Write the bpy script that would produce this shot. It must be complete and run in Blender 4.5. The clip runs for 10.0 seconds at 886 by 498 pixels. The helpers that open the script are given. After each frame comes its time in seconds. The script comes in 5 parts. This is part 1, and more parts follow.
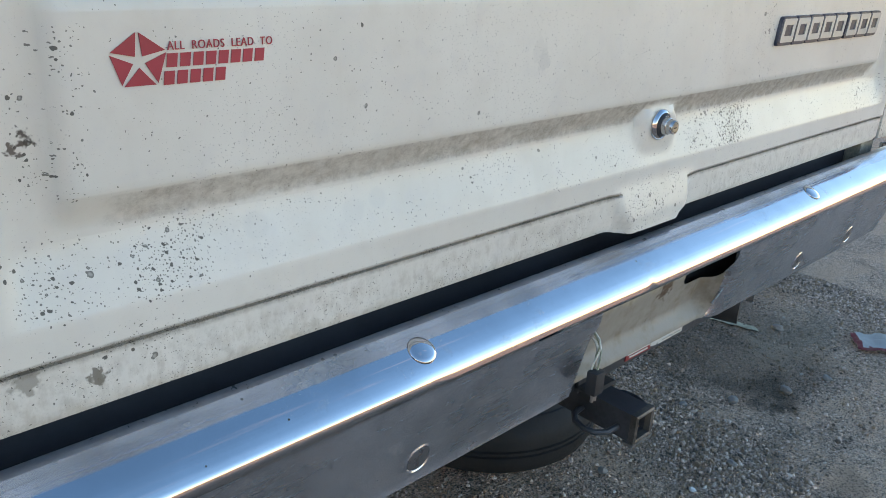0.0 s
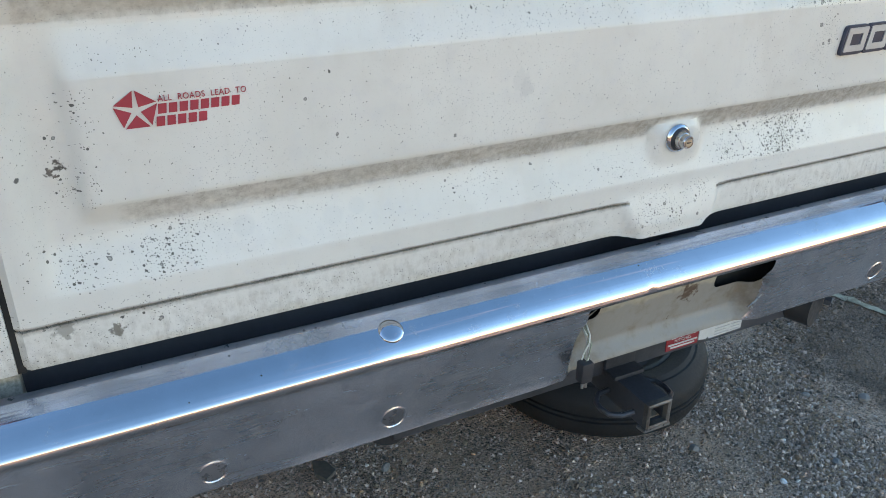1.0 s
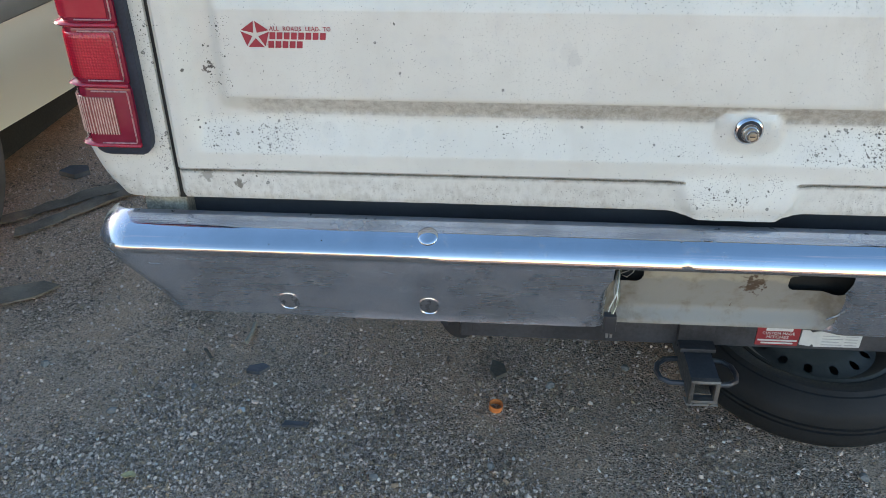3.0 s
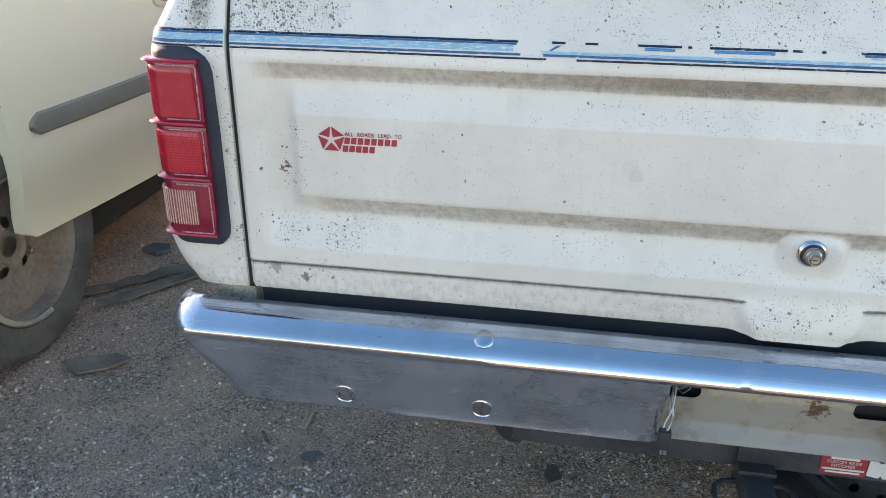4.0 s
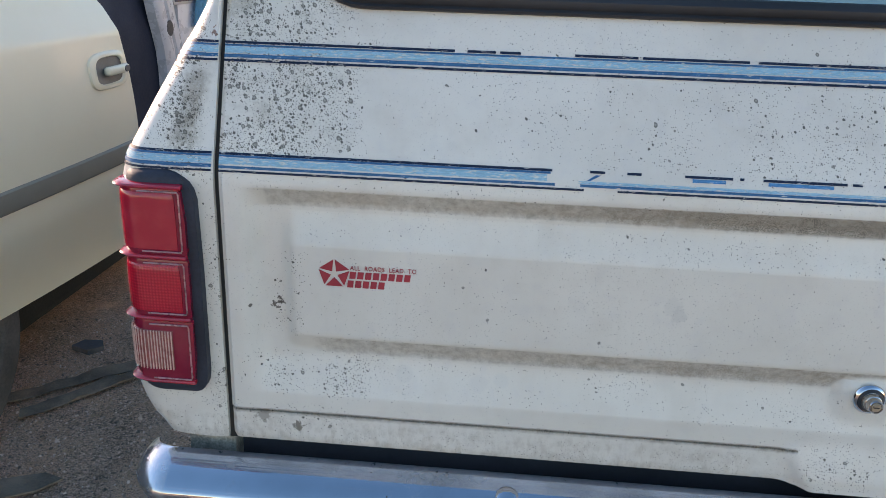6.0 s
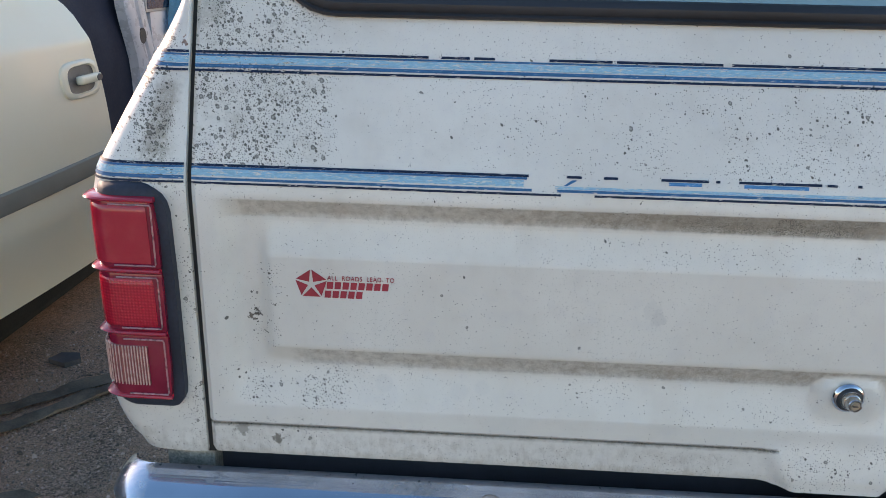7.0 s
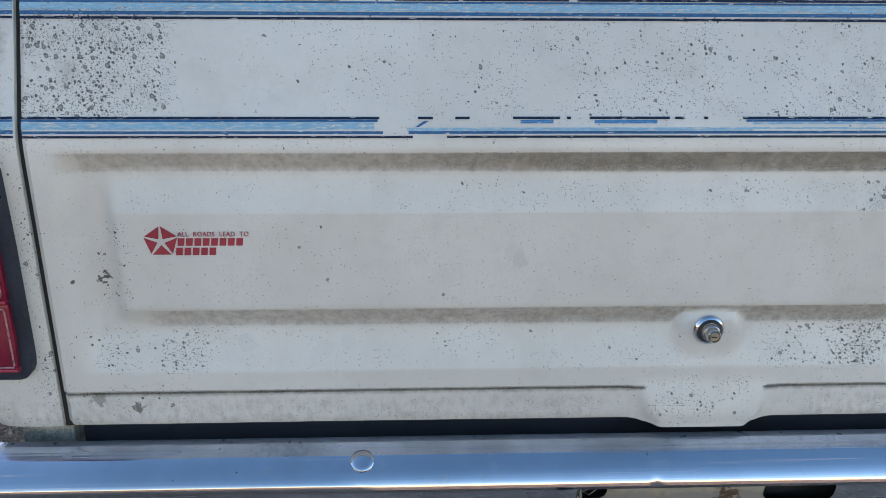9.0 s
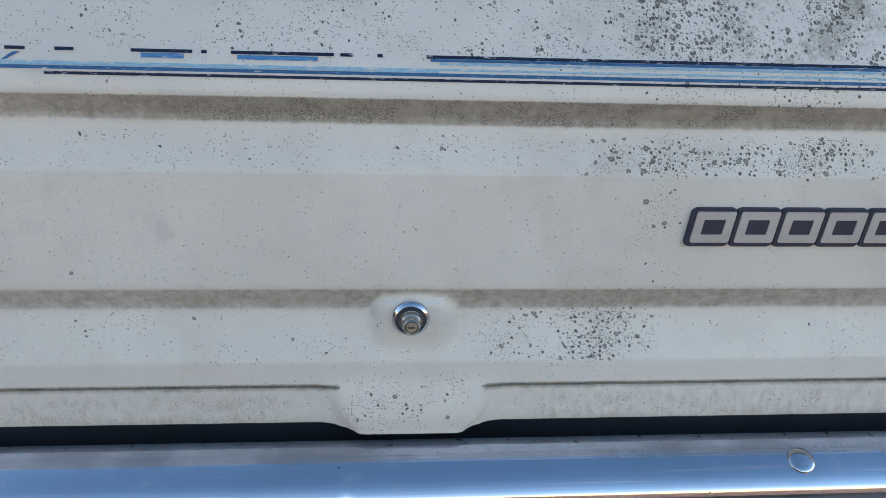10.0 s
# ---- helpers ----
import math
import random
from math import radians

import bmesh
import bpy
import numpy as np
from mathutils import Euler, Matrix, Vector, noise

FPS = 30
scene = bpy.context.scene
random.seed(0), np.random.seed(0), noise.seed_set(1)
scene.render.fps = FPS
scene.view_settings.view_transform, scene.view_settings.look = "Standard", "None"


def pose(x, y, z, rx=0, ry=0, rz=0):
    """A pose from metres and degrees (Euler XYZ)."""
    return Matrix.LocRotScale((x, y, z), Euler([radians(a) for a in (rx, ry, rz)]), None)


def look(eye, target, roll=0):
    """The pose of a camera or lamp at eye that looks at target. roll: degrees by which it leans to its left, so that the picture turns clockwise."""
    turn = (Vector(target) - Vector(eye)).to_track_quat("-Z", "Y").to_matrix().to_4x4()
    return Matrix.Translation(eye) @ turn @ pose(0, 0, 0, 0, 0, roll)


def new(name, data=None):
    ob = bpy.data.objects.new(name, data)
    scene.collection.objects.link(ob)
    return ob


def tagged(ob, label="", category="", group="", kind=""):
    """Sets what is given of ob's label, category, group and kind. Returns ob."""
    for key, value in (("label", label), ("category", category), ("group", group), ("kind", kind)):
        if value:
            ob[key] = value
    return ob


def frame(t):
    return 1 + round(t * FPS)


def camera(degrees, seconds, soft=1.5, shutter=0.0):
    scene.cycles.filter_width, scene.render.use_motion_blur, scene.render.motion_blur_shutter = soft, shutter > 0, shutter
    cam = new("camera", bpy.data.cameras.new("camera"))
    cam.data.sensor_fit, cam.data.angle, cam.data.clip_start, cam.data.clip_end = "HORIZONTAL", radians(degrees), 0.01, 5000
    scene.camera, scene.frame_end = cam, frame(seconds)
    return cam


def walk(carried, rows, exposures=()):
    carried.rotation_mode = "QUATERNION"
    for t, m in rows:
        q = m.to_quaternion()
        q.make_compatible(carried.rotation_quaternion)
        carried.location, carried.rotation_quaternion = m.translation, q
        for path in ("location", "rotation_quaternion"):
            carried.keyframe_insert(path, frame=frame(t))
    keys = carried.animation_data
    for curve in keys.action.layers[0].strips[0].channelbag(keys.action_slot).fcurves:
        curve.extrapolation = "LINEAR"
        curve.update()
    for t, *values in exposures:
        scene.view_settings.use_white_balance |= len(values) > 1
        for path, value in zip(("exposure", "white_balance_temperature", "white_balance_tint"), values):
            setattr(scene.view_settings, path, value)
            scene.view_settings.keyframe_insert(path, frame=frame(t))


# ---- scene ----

PATH = [
    (0, (-0.934, -0.544, 1.197), (0.378, 0.776, 0.467), 3.2),
    (0.1, (-0.935, -0.581, 1.207), (0.333, 0.777, 0.468), 3.5),
    (0.2, (-0.94, -0.627, 1.215), (0.234, 0.81, 0.469), 2.9),
    (0.3, (-0.951, -0.668, 1.233), (0.107, 0.84, 0.454), 3.3),
    (0.4, (-0.946, -0.707, 1.256), (0.025, 0.856, 0.472), 3.1),
    (0.5, (-0.921, -0.717, 1.27), (0.031, 0.856, 0.483), 3.0),
    (0.6, (-0.903, -0.722, 1.295), (0.055, 0.84, 0.494), 3.3),
    (0.7, (-0.876, -0.74, 1.313), (0.039, 0.847, 0.51), 2.1),
    (0.9, (-0.814, -0.767, 1.332), (0.041, 0.829, 0.482), 0.7),
    (1, (-0.775, -0.79, 1.329), (0.051, 0.801, 0.442), 0.7),
    (1.1, (-0.737, -0.803, 1.328), (0.077, 0.767, 0.393), 1.7),
    (1.2, (-0.702, -0.816, 1.329), (0.098, 0.732, 0.347), 2.0),
    (1.3, (-0.671, -0.835, 1.328), (0.092, 0.701, 0.299), 3.0),
    (1.4, (-0.638, -0.854, 1.327), (0.077, 0.688, 0.272), 4.3),
    (1.5, (-0.606, -0.882, 1.333), (0.017, 0.691, 0.267), 5.0),
    (1.6, (-0.576, -0.92, 1.351), (-0.045, 0.685, 0.283), 5.9),
    (1.7, (-0.549, -0.961, 1.367), (-0.127, 0.676, 0.299), 4.8),
    (1.8, (-0.526, -0.99, 1.379), (-0.19, 0.666, 0.307), 3.6),
    (2, (-0.483, -1.019, 1.382), (-0.289, 0.659, 0.311), 1.1),
    (2.2, (-0.462, -1.02, 1.379), (-0.362, 0.67, 0.314), 0.0),
    (3.3, (-0.294, -1.134, 1.435), (-0.509, 0.598, 0.458), -0.4),
    (3.5, (-0.274, -1.164, 1.445), (-0.537, 0.582, 0.505), -0.3),
    (3.8, (-0.292, -1.171, 1.452), (-0.602, 0.597, 0.569), 0.2),
    (4, (-0.328, -1.095, 1.444), (-0.649, 0.701, 0.623), 0.3),
    (4.2, (-0.37, -1.04, 1.486), (-0.699, 0.783, 0.735), 0.5),
    (4.3, (-0.399, -1.021, 1.502), (-0.713, 0.809, 0.759), 0.7),
    (4.5, (-0.427, -1.006, 1.485), (-0.722, 0.846, 0.789), 1.1),
    (5, (-0.467, -0.961, 1.471), (-0.671, 0.906, 0.784), 2.0),
    (5.5, (-0.476, -0.954, 1.477), (-0.65, 0.922, 0.804), 2.1),
    (7, (-0.472, -0.94, 1.487), (-0.578, 0.946, 0.83), 1.2),
    (7.5, (-0.483, -0.95, 1.487), (-0.583, 0.94, 0.84), 0.9),
    (8, (-0.481, -0.957, 1.485), (-0.573, 0.937, 0.848), 0.7),
    (8.5, (-0.448, -0.971, 1.463), (-0.527, 0.923, 0.825), -0.4),
    (8.7, (-0.438, -0.967, 1.45), (-0.478, 0.918, 0.783), -0.4),
    (8.8, (-0.421, -0.964, 1.433), (-0.441, 0.925, 0.778), -0.3),
    (9, (-0.386, -0.936, 1.427), (-0.311, 0.947, 0.756), 0.4),
    (9.2, (-0.326, -0.903, 1.417), (-0.133, 0.968, 0.738), 1.4),
    (9.3, (-0.288, -0.88, 1.43), (-0.086, 0.978, 0.717), 1.6),
    (9.5, (-0.209, -0.855, 1.406), (-0.03, 1.014, 0.718), 1.3),
    (9.7, (-0.129, -0.815, 1.403), (0.043, 1.048, 0.697), 1.6),
    (10, (-0.044, -0.777, 1.362), (0.132, 1.08, 0.64), 2.1),
]
cam = camera(57.5, 10.0, soft=0.55)
walk(cam, [(t, look(eye, target, roll)) for t, eye, target, roll in PATH],
     exposures=[(0.0, 1.89, 9470, 32), (0.5, 1.97, 9420, 32), (1.5, 2.11, 9370, 32), (3.5, 2.08, 9370, 32), (4.0, 2.14, 9320, 32), (4.45, 1.62, 9170, 33), (7.0, 1.59, 8920, 34), (8.6, 1.57, 8820, 34), (9.2, 1.63, 8820, 34), (10.0, 1.56, 8870, 34)])

# ---- world, sun ----
SUN_EL, SUN_AZ = radians(17), radians(-58)
world = bpy.data.worlds.new("sky")
scene.world = world
world.use_nodes = True
wn = world.node_tree
sky = wn.nodes.new("ShaderNodeTexSky")
sky.sky_type = 'NISHITA'
sky.sun_disc = False
sky.sun_elevation, sky.sun_rotation = SUN_EL, SUN_AZ
sky.air_density, sky.dust_density, sky.ozone_density = 1.0, 0.4, 2.0
# thin streaky cloud over the whole sky
wco = wn.nodes.new("ShaderNodeTexCoord")
wmap = wn.nodes.new("ShaderNodeMapping")
wmap.inputs["Rotation"].default_value = (0.25, 0.1, 0.45)
wmap.inputs["Scale"].default_value = (1.1, 4.5, 3.0)
wn.links.new(wco.outputs["Generated"], wmap.inputs[0])
wnoise = wn.nodes.new("ShaderNodeTexNoise")
wnoise.inputs["Scale"].default_value, wnoise.inputs["Detail"].default_value, wnoise.inputs["Roughness"].default_value = 1.5, 7.0, 0.62
wn.links.new(wmap.outputs[0], wnoise.inputs["Vector"])
wramp = wn.nodes.new("ShaderNodeMapRange")
wramp.interpolation_type = 'SMOOTHSTEP'
for k, v in zip((1, 2, 3, 4), (0.56, 0.82, 0.0, 0.30)):
    wramp.inputs[k].default_value = v
wn.links.new(wnoise.outputs["Fac"], wramp.inputs[0])
wmix = wn.nodes.new("ShaderNodeMix")
wmix.data_type = 'RGBA'
wn.links.new(wramp.outputs[0], wmix.inputs[0])
deep = wn.nodes.new("ShaderNodeHueSaturation")
deep.inputs["Hue"].default_value, deep.inputs["Saturation"].default_value = 0.494, 1.28
wn.links.new(sky.outputs[0], deep.inputs["Color"])
wn.links.new(deep.outputs[0], wmix.inputs[6])
wmix.inputs[7].default_value = (6.0, 5.9, 5.9, 1)
wn.links.new(wmix.outputs[2], wn.nodes["Background"].inputs[0])
wn.nodes["Background"].inputs[1].default_value = 0.15

sun_data = bpy.data.lights.new("sun", 'SUN')
sun_data.energy, sun_data.angle, sun_data.color = 2.0, radians(0.6), (1.0, 0.94, 0.85)
sun = new("sun", sun_data)
sun.matrix_basis = look((20 * math.sin(SUN_AZ) * math.cos(SUN_EL), 20 * math.cos(SUN_AZ) * math.cos(SUN_EL), 20 * math.sin(SUN_EL)), (0, 0, 0))


# ---- materials ----
class Nodes:
    """A small wrapper that builds node trees in few lines."""

    def __init__(self, name):
        self.mat = bpy.data.materials.new(name)
        self.mat.use_nodes = True
        self.t = self.mat.node_tree
        self.bsdf = self.t.nodes["Principled BSDF"]
        self.out = self.t.nodes["Material Output"]
        self.co = self.t.nodes.new("ShaderNodeTexCoord").outputs["Object"]

    def put(self, socket, value):
        if isinstance(value, bpy.types.NodeSocket):
            self.t.links.new(value, socket)
        elif isinstance(value, (tuple, list)) and len(value) == 3 and socket.type == 'RGBA':
            socket.default_value = (*value, 1)
        else:
            socket.default_value = value

    def noise(self, scale, detail=4.0, rough=0.55, co=None, distortion=0.0):
        n = self.t.nodes.new("ShaderNodeTexNoise")
        self.put(n.inputs["Vector"], co or self.co)
        n.inputs["Scale"].default_value, n.inputs["Detail"].default_value = scale, detail
        n.inputs["Roughness"].default_value, n.inputs["Distortion"].default_value = rough, distortion
        return n.outputs["Fac"]

    def noise_colour(self, scale, co=None):
        n = self.t.nodes.new("ShaderNodeTexNoise")
        self.put(n.inputs["Vector"], co or self.co)
        n.inputs["Scale"].default_value = scale
        return n.outputs["Color"]

    def voronoi(self, scale, co=None, flat=False):
        n = self.t.nodes.new("ShaderNodeTexVoronoi")
        n.voronoi_dimensions = '2D' if flat else '3D'
        self.put(n.inputs["Vector"], co or self.co)
        n.inputs["Scale"].default_value = scale
        return n.outputs["Distance"], n.outputs["Color"]

    def math(self, op, a, b=0.0, clamp=False):
        n = self.t.nodes.new("ShaderNodeMath")
        n.operation, n.use_clamp = op, clamp
        self.put(n.inputs[0], a)
        self.put(n.inputs[1], b)
        return n.outputs[0]

    def vec(self, op, a, b):
        n = self.t.nodes.new("ShaderNodeVectorMath")
        n.operation = op
        self.put(n.inputs[0], a)
        self.put(n.inputs[1], b)
        return n.outputs["Value"] if op in ("DISTANCE", "LENGTH", "DOT_PRODUCT") else n.outputs[0]

    def ramp(self, x, lo, hi, to_lo=0.0, to_hi=1.0, smooth=True):
        n = self.t.nodes.new("ShaderNodeMapRange")
        n.interpolation_type = 'SMOOTHSTEP' if smooth else 'LINEAR'
        self.put(n.inputs[0], x)
        for k, v in zip((1, 2, 3, 4), (lo, hi, to_lo, to_hi)):
            self.put(n.inputs[k], v)
        return n.outputs[0]

    def mix(self, f, a, b, how='MIX'):
        n = self.t.nodes.new("ShaderNodeMix")
        n.data_type, n.blend_type = 'RGBA', how
        self.put(n.inputs[0], f)
        self.put(n.inputs[6], a)
        self.put(n.inputs[7], b)
        return n.outputs[2]

    def xyz(self, v=None):
        n = self.t.nodes.new("ShaderNodeSeparateXYZ")
        self.put(n.inputs[0], v or self.co)
        return n.outputs[0], n.outputs[1], n.outputs[2]

    def attr(self, name):
        n = self.t.nodes.new("ShaderNodeAttribute")
        n.attribute_name = name
        return n.outputs["Fac"], n.outputs["Vector"]

    def random(self):
        return self.t.nodes.new("ShaderNodeObjectInfo").outputs["Random"]

    def island(self):
        return self.t.nodes.new("ShaderNodeNewGeometry").outputs["Random Per Island"]

    def bump(self, height, strength, distance=0.002):
        n = self.t.nodes.new("ShaderNodeBump")
        n.inputs["Strength"].default_value, n.inputs["Distance"].default_value = strength, distance
        self.put(n.inputs["Height"], height)
        self.put(self.bsdf.inputs["Normal"], n.outputs[0])

    def set(self, base=None, rough=None, metal=None, **more):
        for k, v in (("Base Color", base), ("Roughness", rough), ("Metallic", metal)):
            if v is not None:
                self.put(self.bsdf.inputs[k], v)
        for k, v in more.items():
            self.put(self.bsdf.inputs[k.replace("_", " ")], v)
        return self.mat


def simple(name, colour, rough=0.6, metal=0.0, vary=0.25, scale=40.0, bump=0.2, depth=0.001, **more):
    """Plain material: colour varied at two scales, uneven gloss, fine relief."""
    n = Nodes(name)
    big, fine = n.noise(scale * 0.15, 3), n.noise(scale * 2.5, 5)
    amount = n.math('ADD', n.math('MULTIPLY', big, 0.6), n.math('MULTIPLY', fine, 0.4))
    dark = tuple(c * (1 - vary) for c in colour)
    light = tuple(min(1, c * (1 + vary)) for c in colour)
    base = n.mix(n.ramp(amount, 0.3, 0.7), dark, light)
    n.bump(fine, bump, depth)
    return n.set(base, n.ramp(fine, 0.3, 0.7, max(0.02, rough - 0.08), min(1, rough + 0.08)), metal, **more)


def white_paint():
    """Aged white car paint with mildew in its grooves and black mildew specks."""
    n = Nodes("aged_white_paint")
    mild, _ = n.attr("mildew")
    dens, _ = n.attr("specks")
    tone = n.noise(3.0, 3)
    base = n.mix(n.ramp(tone, 0.35, 0.65), (0.62, 0.590, 0.530), (0.68, 0.652, 0.592))
    stain = n.ramp(n.noise(11.0, 6, 0.65), 0.46, 0.74)
    base = n.mix(n.math('MULTIPLY', stain, 0.30), base, (0.49, 0.44, 0.38))
    blotch = n.ramp(n.noise(38.0, 5, 0.6), 0.50, 0.72)
    base = n.mix(n.math('MULTIPLY', blotch, 0.22), base, (0.54, 0.525, 0.525))
    # vertical run marks
    sx, sy, sz = n.xyz()
    comb = n.t.nodes.new("ShaderNodeCombineXYZ")
    n.put(comb.inputs[0], n.math('MULTIPLY', sx, 60.0))
    n.put(comb.inputs[2], n.math('MULTIPLY', sz, 5.0))
    runs = n.ramp(n.noise(1.0, 4, 0.6, comb.outputs[0]), 0.55, 0.8)
    base = n.mix(n.math('MULTIPLY', runs, 0.10), base, (0.42, 0.38, 0.31))
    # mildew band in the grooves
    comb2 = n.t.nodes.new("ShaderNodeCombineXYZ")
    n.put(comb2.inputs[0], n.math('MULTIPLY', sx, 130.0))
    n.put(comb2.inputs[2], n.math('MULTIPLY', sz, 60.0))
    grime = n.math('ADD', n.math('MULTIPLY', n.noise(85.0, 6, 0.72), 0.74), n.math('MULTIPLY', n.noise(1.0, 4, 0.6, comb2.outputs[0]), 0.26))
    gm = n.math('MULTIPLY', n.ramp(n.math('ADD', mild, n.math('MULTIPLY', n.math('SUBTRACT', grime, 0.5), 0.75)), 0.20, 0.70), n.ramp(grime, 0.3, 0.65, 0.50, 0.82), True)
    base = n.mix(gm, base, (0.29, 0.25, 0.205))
    gritty = n.math('MULTIPLY', n.ramp(n.noise(700.0, 4, 0.7), 0.485, 0.56), n.ramp(mild, 0.35, 0.9))
    gritty = n.math('MULTIPLY', gritty, n.ramp(n.noise(24.0, 5, 0.65), 0.40, 0.60, 0.15, 1.0))
    base = n.mix(n.math('MULTIPLY', gritty, 0.9), base, (0.06, 0.052, 0.042))
    # grimy runs on the folded lip under the crease
    lip = n.math('MULTIPLY', n.ramp(sz, 0.880, 0.890, 1.0, 0.0), n.ramp(n.math('ABSOLUTE', sx), 0.125, 0.145))
    comb4 = n.t.nodes.new("ShaderNodeCombineXYZ")
    n.put(comb4.inputs[0], n.math('MULTIPLY', sx, 150.0))
    n.put(comb4.inputs[2], n.math('MULTIPLY', sz, 45.0))
    drips = n.math('ADD', n.math('MULTIPLY', n.noise(1.0, 4, 0.65, comb4.outputs[0]), 0.5), n.math('MULTIPLY', n.noise(60.0, 5, 0.7), 0.5))
    base = n.mix(n.math('MULTIPLY', lip, n.ramp(drips, 0.44, 0.66, 0.0, 0.42)), base, (0.33, 0.275, 0.215))
    base = n.mix(n.math('MULTIPLY', lip, n.math('MULTIPLY', n.ramp(n.noise(520.0, 3, 0.6), 0.61, 0.68), n.ramp(n.noise(20.0, 3), 0.45, 0.6))), base, (0.10, 0.085, 0.068))
    # olive bloom where the specks crowd
    bloom = n.math('MULTIPLY', n.math('MULTIPLY', dens, dens), n.ramp(n.math('ADD', n.math('MULTIPLY', n.noise(22.0, 4, 0.6), 0.55), n.math('MULTIPLY', n.noise(230.0, 4, 0.7), 0.45)), 0.47, 0.66), True)
    bloom = n.math('MULTIPLY', bloom, n.ramp(sz, 1.20, 1.27, 0.10, 0.50))
    base = n.mix(bloom, base, (0.25, 0.225, 0.165))
    # mildew specks of three sizes
    warp = n.vec('ADD', n.co, n.vec('MULTIPLY', n.vec('SUBTRACT', n.noise_colour(260.0), (0.5, 0.5, 0.5)), (0.0030, 0.0030, 0.0030)))
    patchy = n.ramp(n.noise(17.0, 3), 0.38, 0.66, 0.15, 1.55)
    wx, wy, wz = n.xyz(warp)
    comb3 = n.t.nodes.new("ShaderNodeCombineXYZ")
    n.put(comb3.inputs[0], n.math('ADD', wx, n.math('MULTIPLY', wy, 0.6)))
    n.put(comb3.inputs[1], wz)
    total = None
    for scale, size, share, strength, ring in ((430.0, 0.36, 0.85, 0.80, False), (190.0, 0.37, 0.70, 0.92, False), (90.0, 0.30, 0.85, 0.85, True)):
        dist, col = n.voronoi(scale, comb3.outputs[0], True)
        r, g, _ = n.xyz(col)
        radius = n.math('MULTIPLY', n.math('ADD', n.math('MULTIPLY', g, 0.85), 0.15), size)
        spot = n.ramp(n.math('DIVIDE', dist, radius), 0.75, 1.1, 1.0, 0.0)
        if ring:
            core = n.ramp(n.math('DIVIDE', dist, radius), 0.15, 0.75, 0.62, 1.0)
            spot = n.math('MULTIPLY', spot, core)
        much = dens if scale > 400 else n.math('MULTIPLY', dens, n.math('MULTIPLY', dens, 0.8 if ring else 0.95))
        on = n.math('LESS_THAN', r, n.math('MULTIPLY', n.math('MULTIPLY', much, patchy), share))
        spot = n.math('MULTIPLY', n.math('MULTIPLY', spot, on), strength)
        total = spot if total is None else n.math('MAXIMUM', total, spot)
    prick = n.math('MULTIPLY', n.ramp(n.noise(620.0, 2, 0.5), 0.665, 0.70), n.ramp(n.noise(6.0, 3), 0.40, 0.62, 0.10, 0.65))
    base = n.mix(prick, base, (0.16, 0.15, 0.135))
    base = n.mix(total, base, (0.062, 0.057, 0.047))
    # single marks: rust patch, drilled holes, grey smudges
    wob = n.vec('ADD', n.co, n.vec('MULTIPLY', n.vec('SUBTRACT', n.noise_colour(150.0), (0.5, 0.5, 0.5)), (0.022, 0.022, 0.022)))
    for place, size, colour, strength, ragged in (
            ((-0.768, 0.016, 1.055), 0.007, (0.055, 0.042, 0.034), 0.95, True),
            ((-0.777, 0.016, 1.049), 0.0055, (0.07, 0.05, 0.04), 0.9, True),
            ((-0.806, 0.006, 1.051), 0.003, (0.05, 0.045, 0.04), 0.9, False),
            ((-0.633, 0.015, 0.985), 0.0038, (0.02, 0.018, 0.015), 1.0, False),
            ((0.033, 0.006, 1.0055), 0.003, (0.02, 0.018, 0.015), 1.0, False),
            ((-0.252, 0.006, 1.075), 0.011, (0.45, 0.44, 0.42), 0.35, True),
            ((-0.261, 0.006, 1.088), 0.012, (0.50, 0.49, 0.46), 0.25, True),
            ((-0.60, 0.012, 0.962), 0.013, (0.52, 0.51, 0.48), 0.3, False),
            ((-0.47, 0.012, 0.962), 0.011, (0.52, 0.52, 0.49), 0.3, False),
            ((-0.50, 0.012, 0.955), 0.013, (0.54, 0.53, 0.5), 0.3, False),
            ((-0.745, 0.006, 0.876), 0.008, (0.13, 0.11, 0.085), 0.85, True),
            ((-0.795, 0.003, 0.888), 0.011, (0.13, 0.11, 0.085), 0.6, True),
            ((-0.852, 0.060, 1.404), 0.0045, (0.22, 0.075, 0.028), 0.85, True),
            ((-0.850, 0.056, 1.394), 0.0055, (0.16, 0.055, 0.024), 0.9, True),
            ((-0.035, -0.004, 0.852), 0.004, (0.03, 0.02, 0.015), 1.0, True)):
        d = n.vec('DISTANCE', wob if ragged else warp, place)
        base = n.mix(n.ramp(d, size * 0.7, size * 1.15, strength, 0.0), base, colour)
    fine = n.noise(700.0, 3)
    n.bump(n.math('SUBTRACT', n.math('MULTIPLY', fine, 0.25), n.math('MULTIPLY', n.math('MAXIMUM', total, gm), 0.4)), 0.25, 0.0006)
    rough = n.math('ADD', n.ramp(tone, 0.2, 0.8, 0.28, 0.34), n.math('MULTIPLY', n.math('MAXIMUM', total, gm), 0.4), True)
    return n.set(base, rough, 0.0, Specular_IOR_Level=0.5)


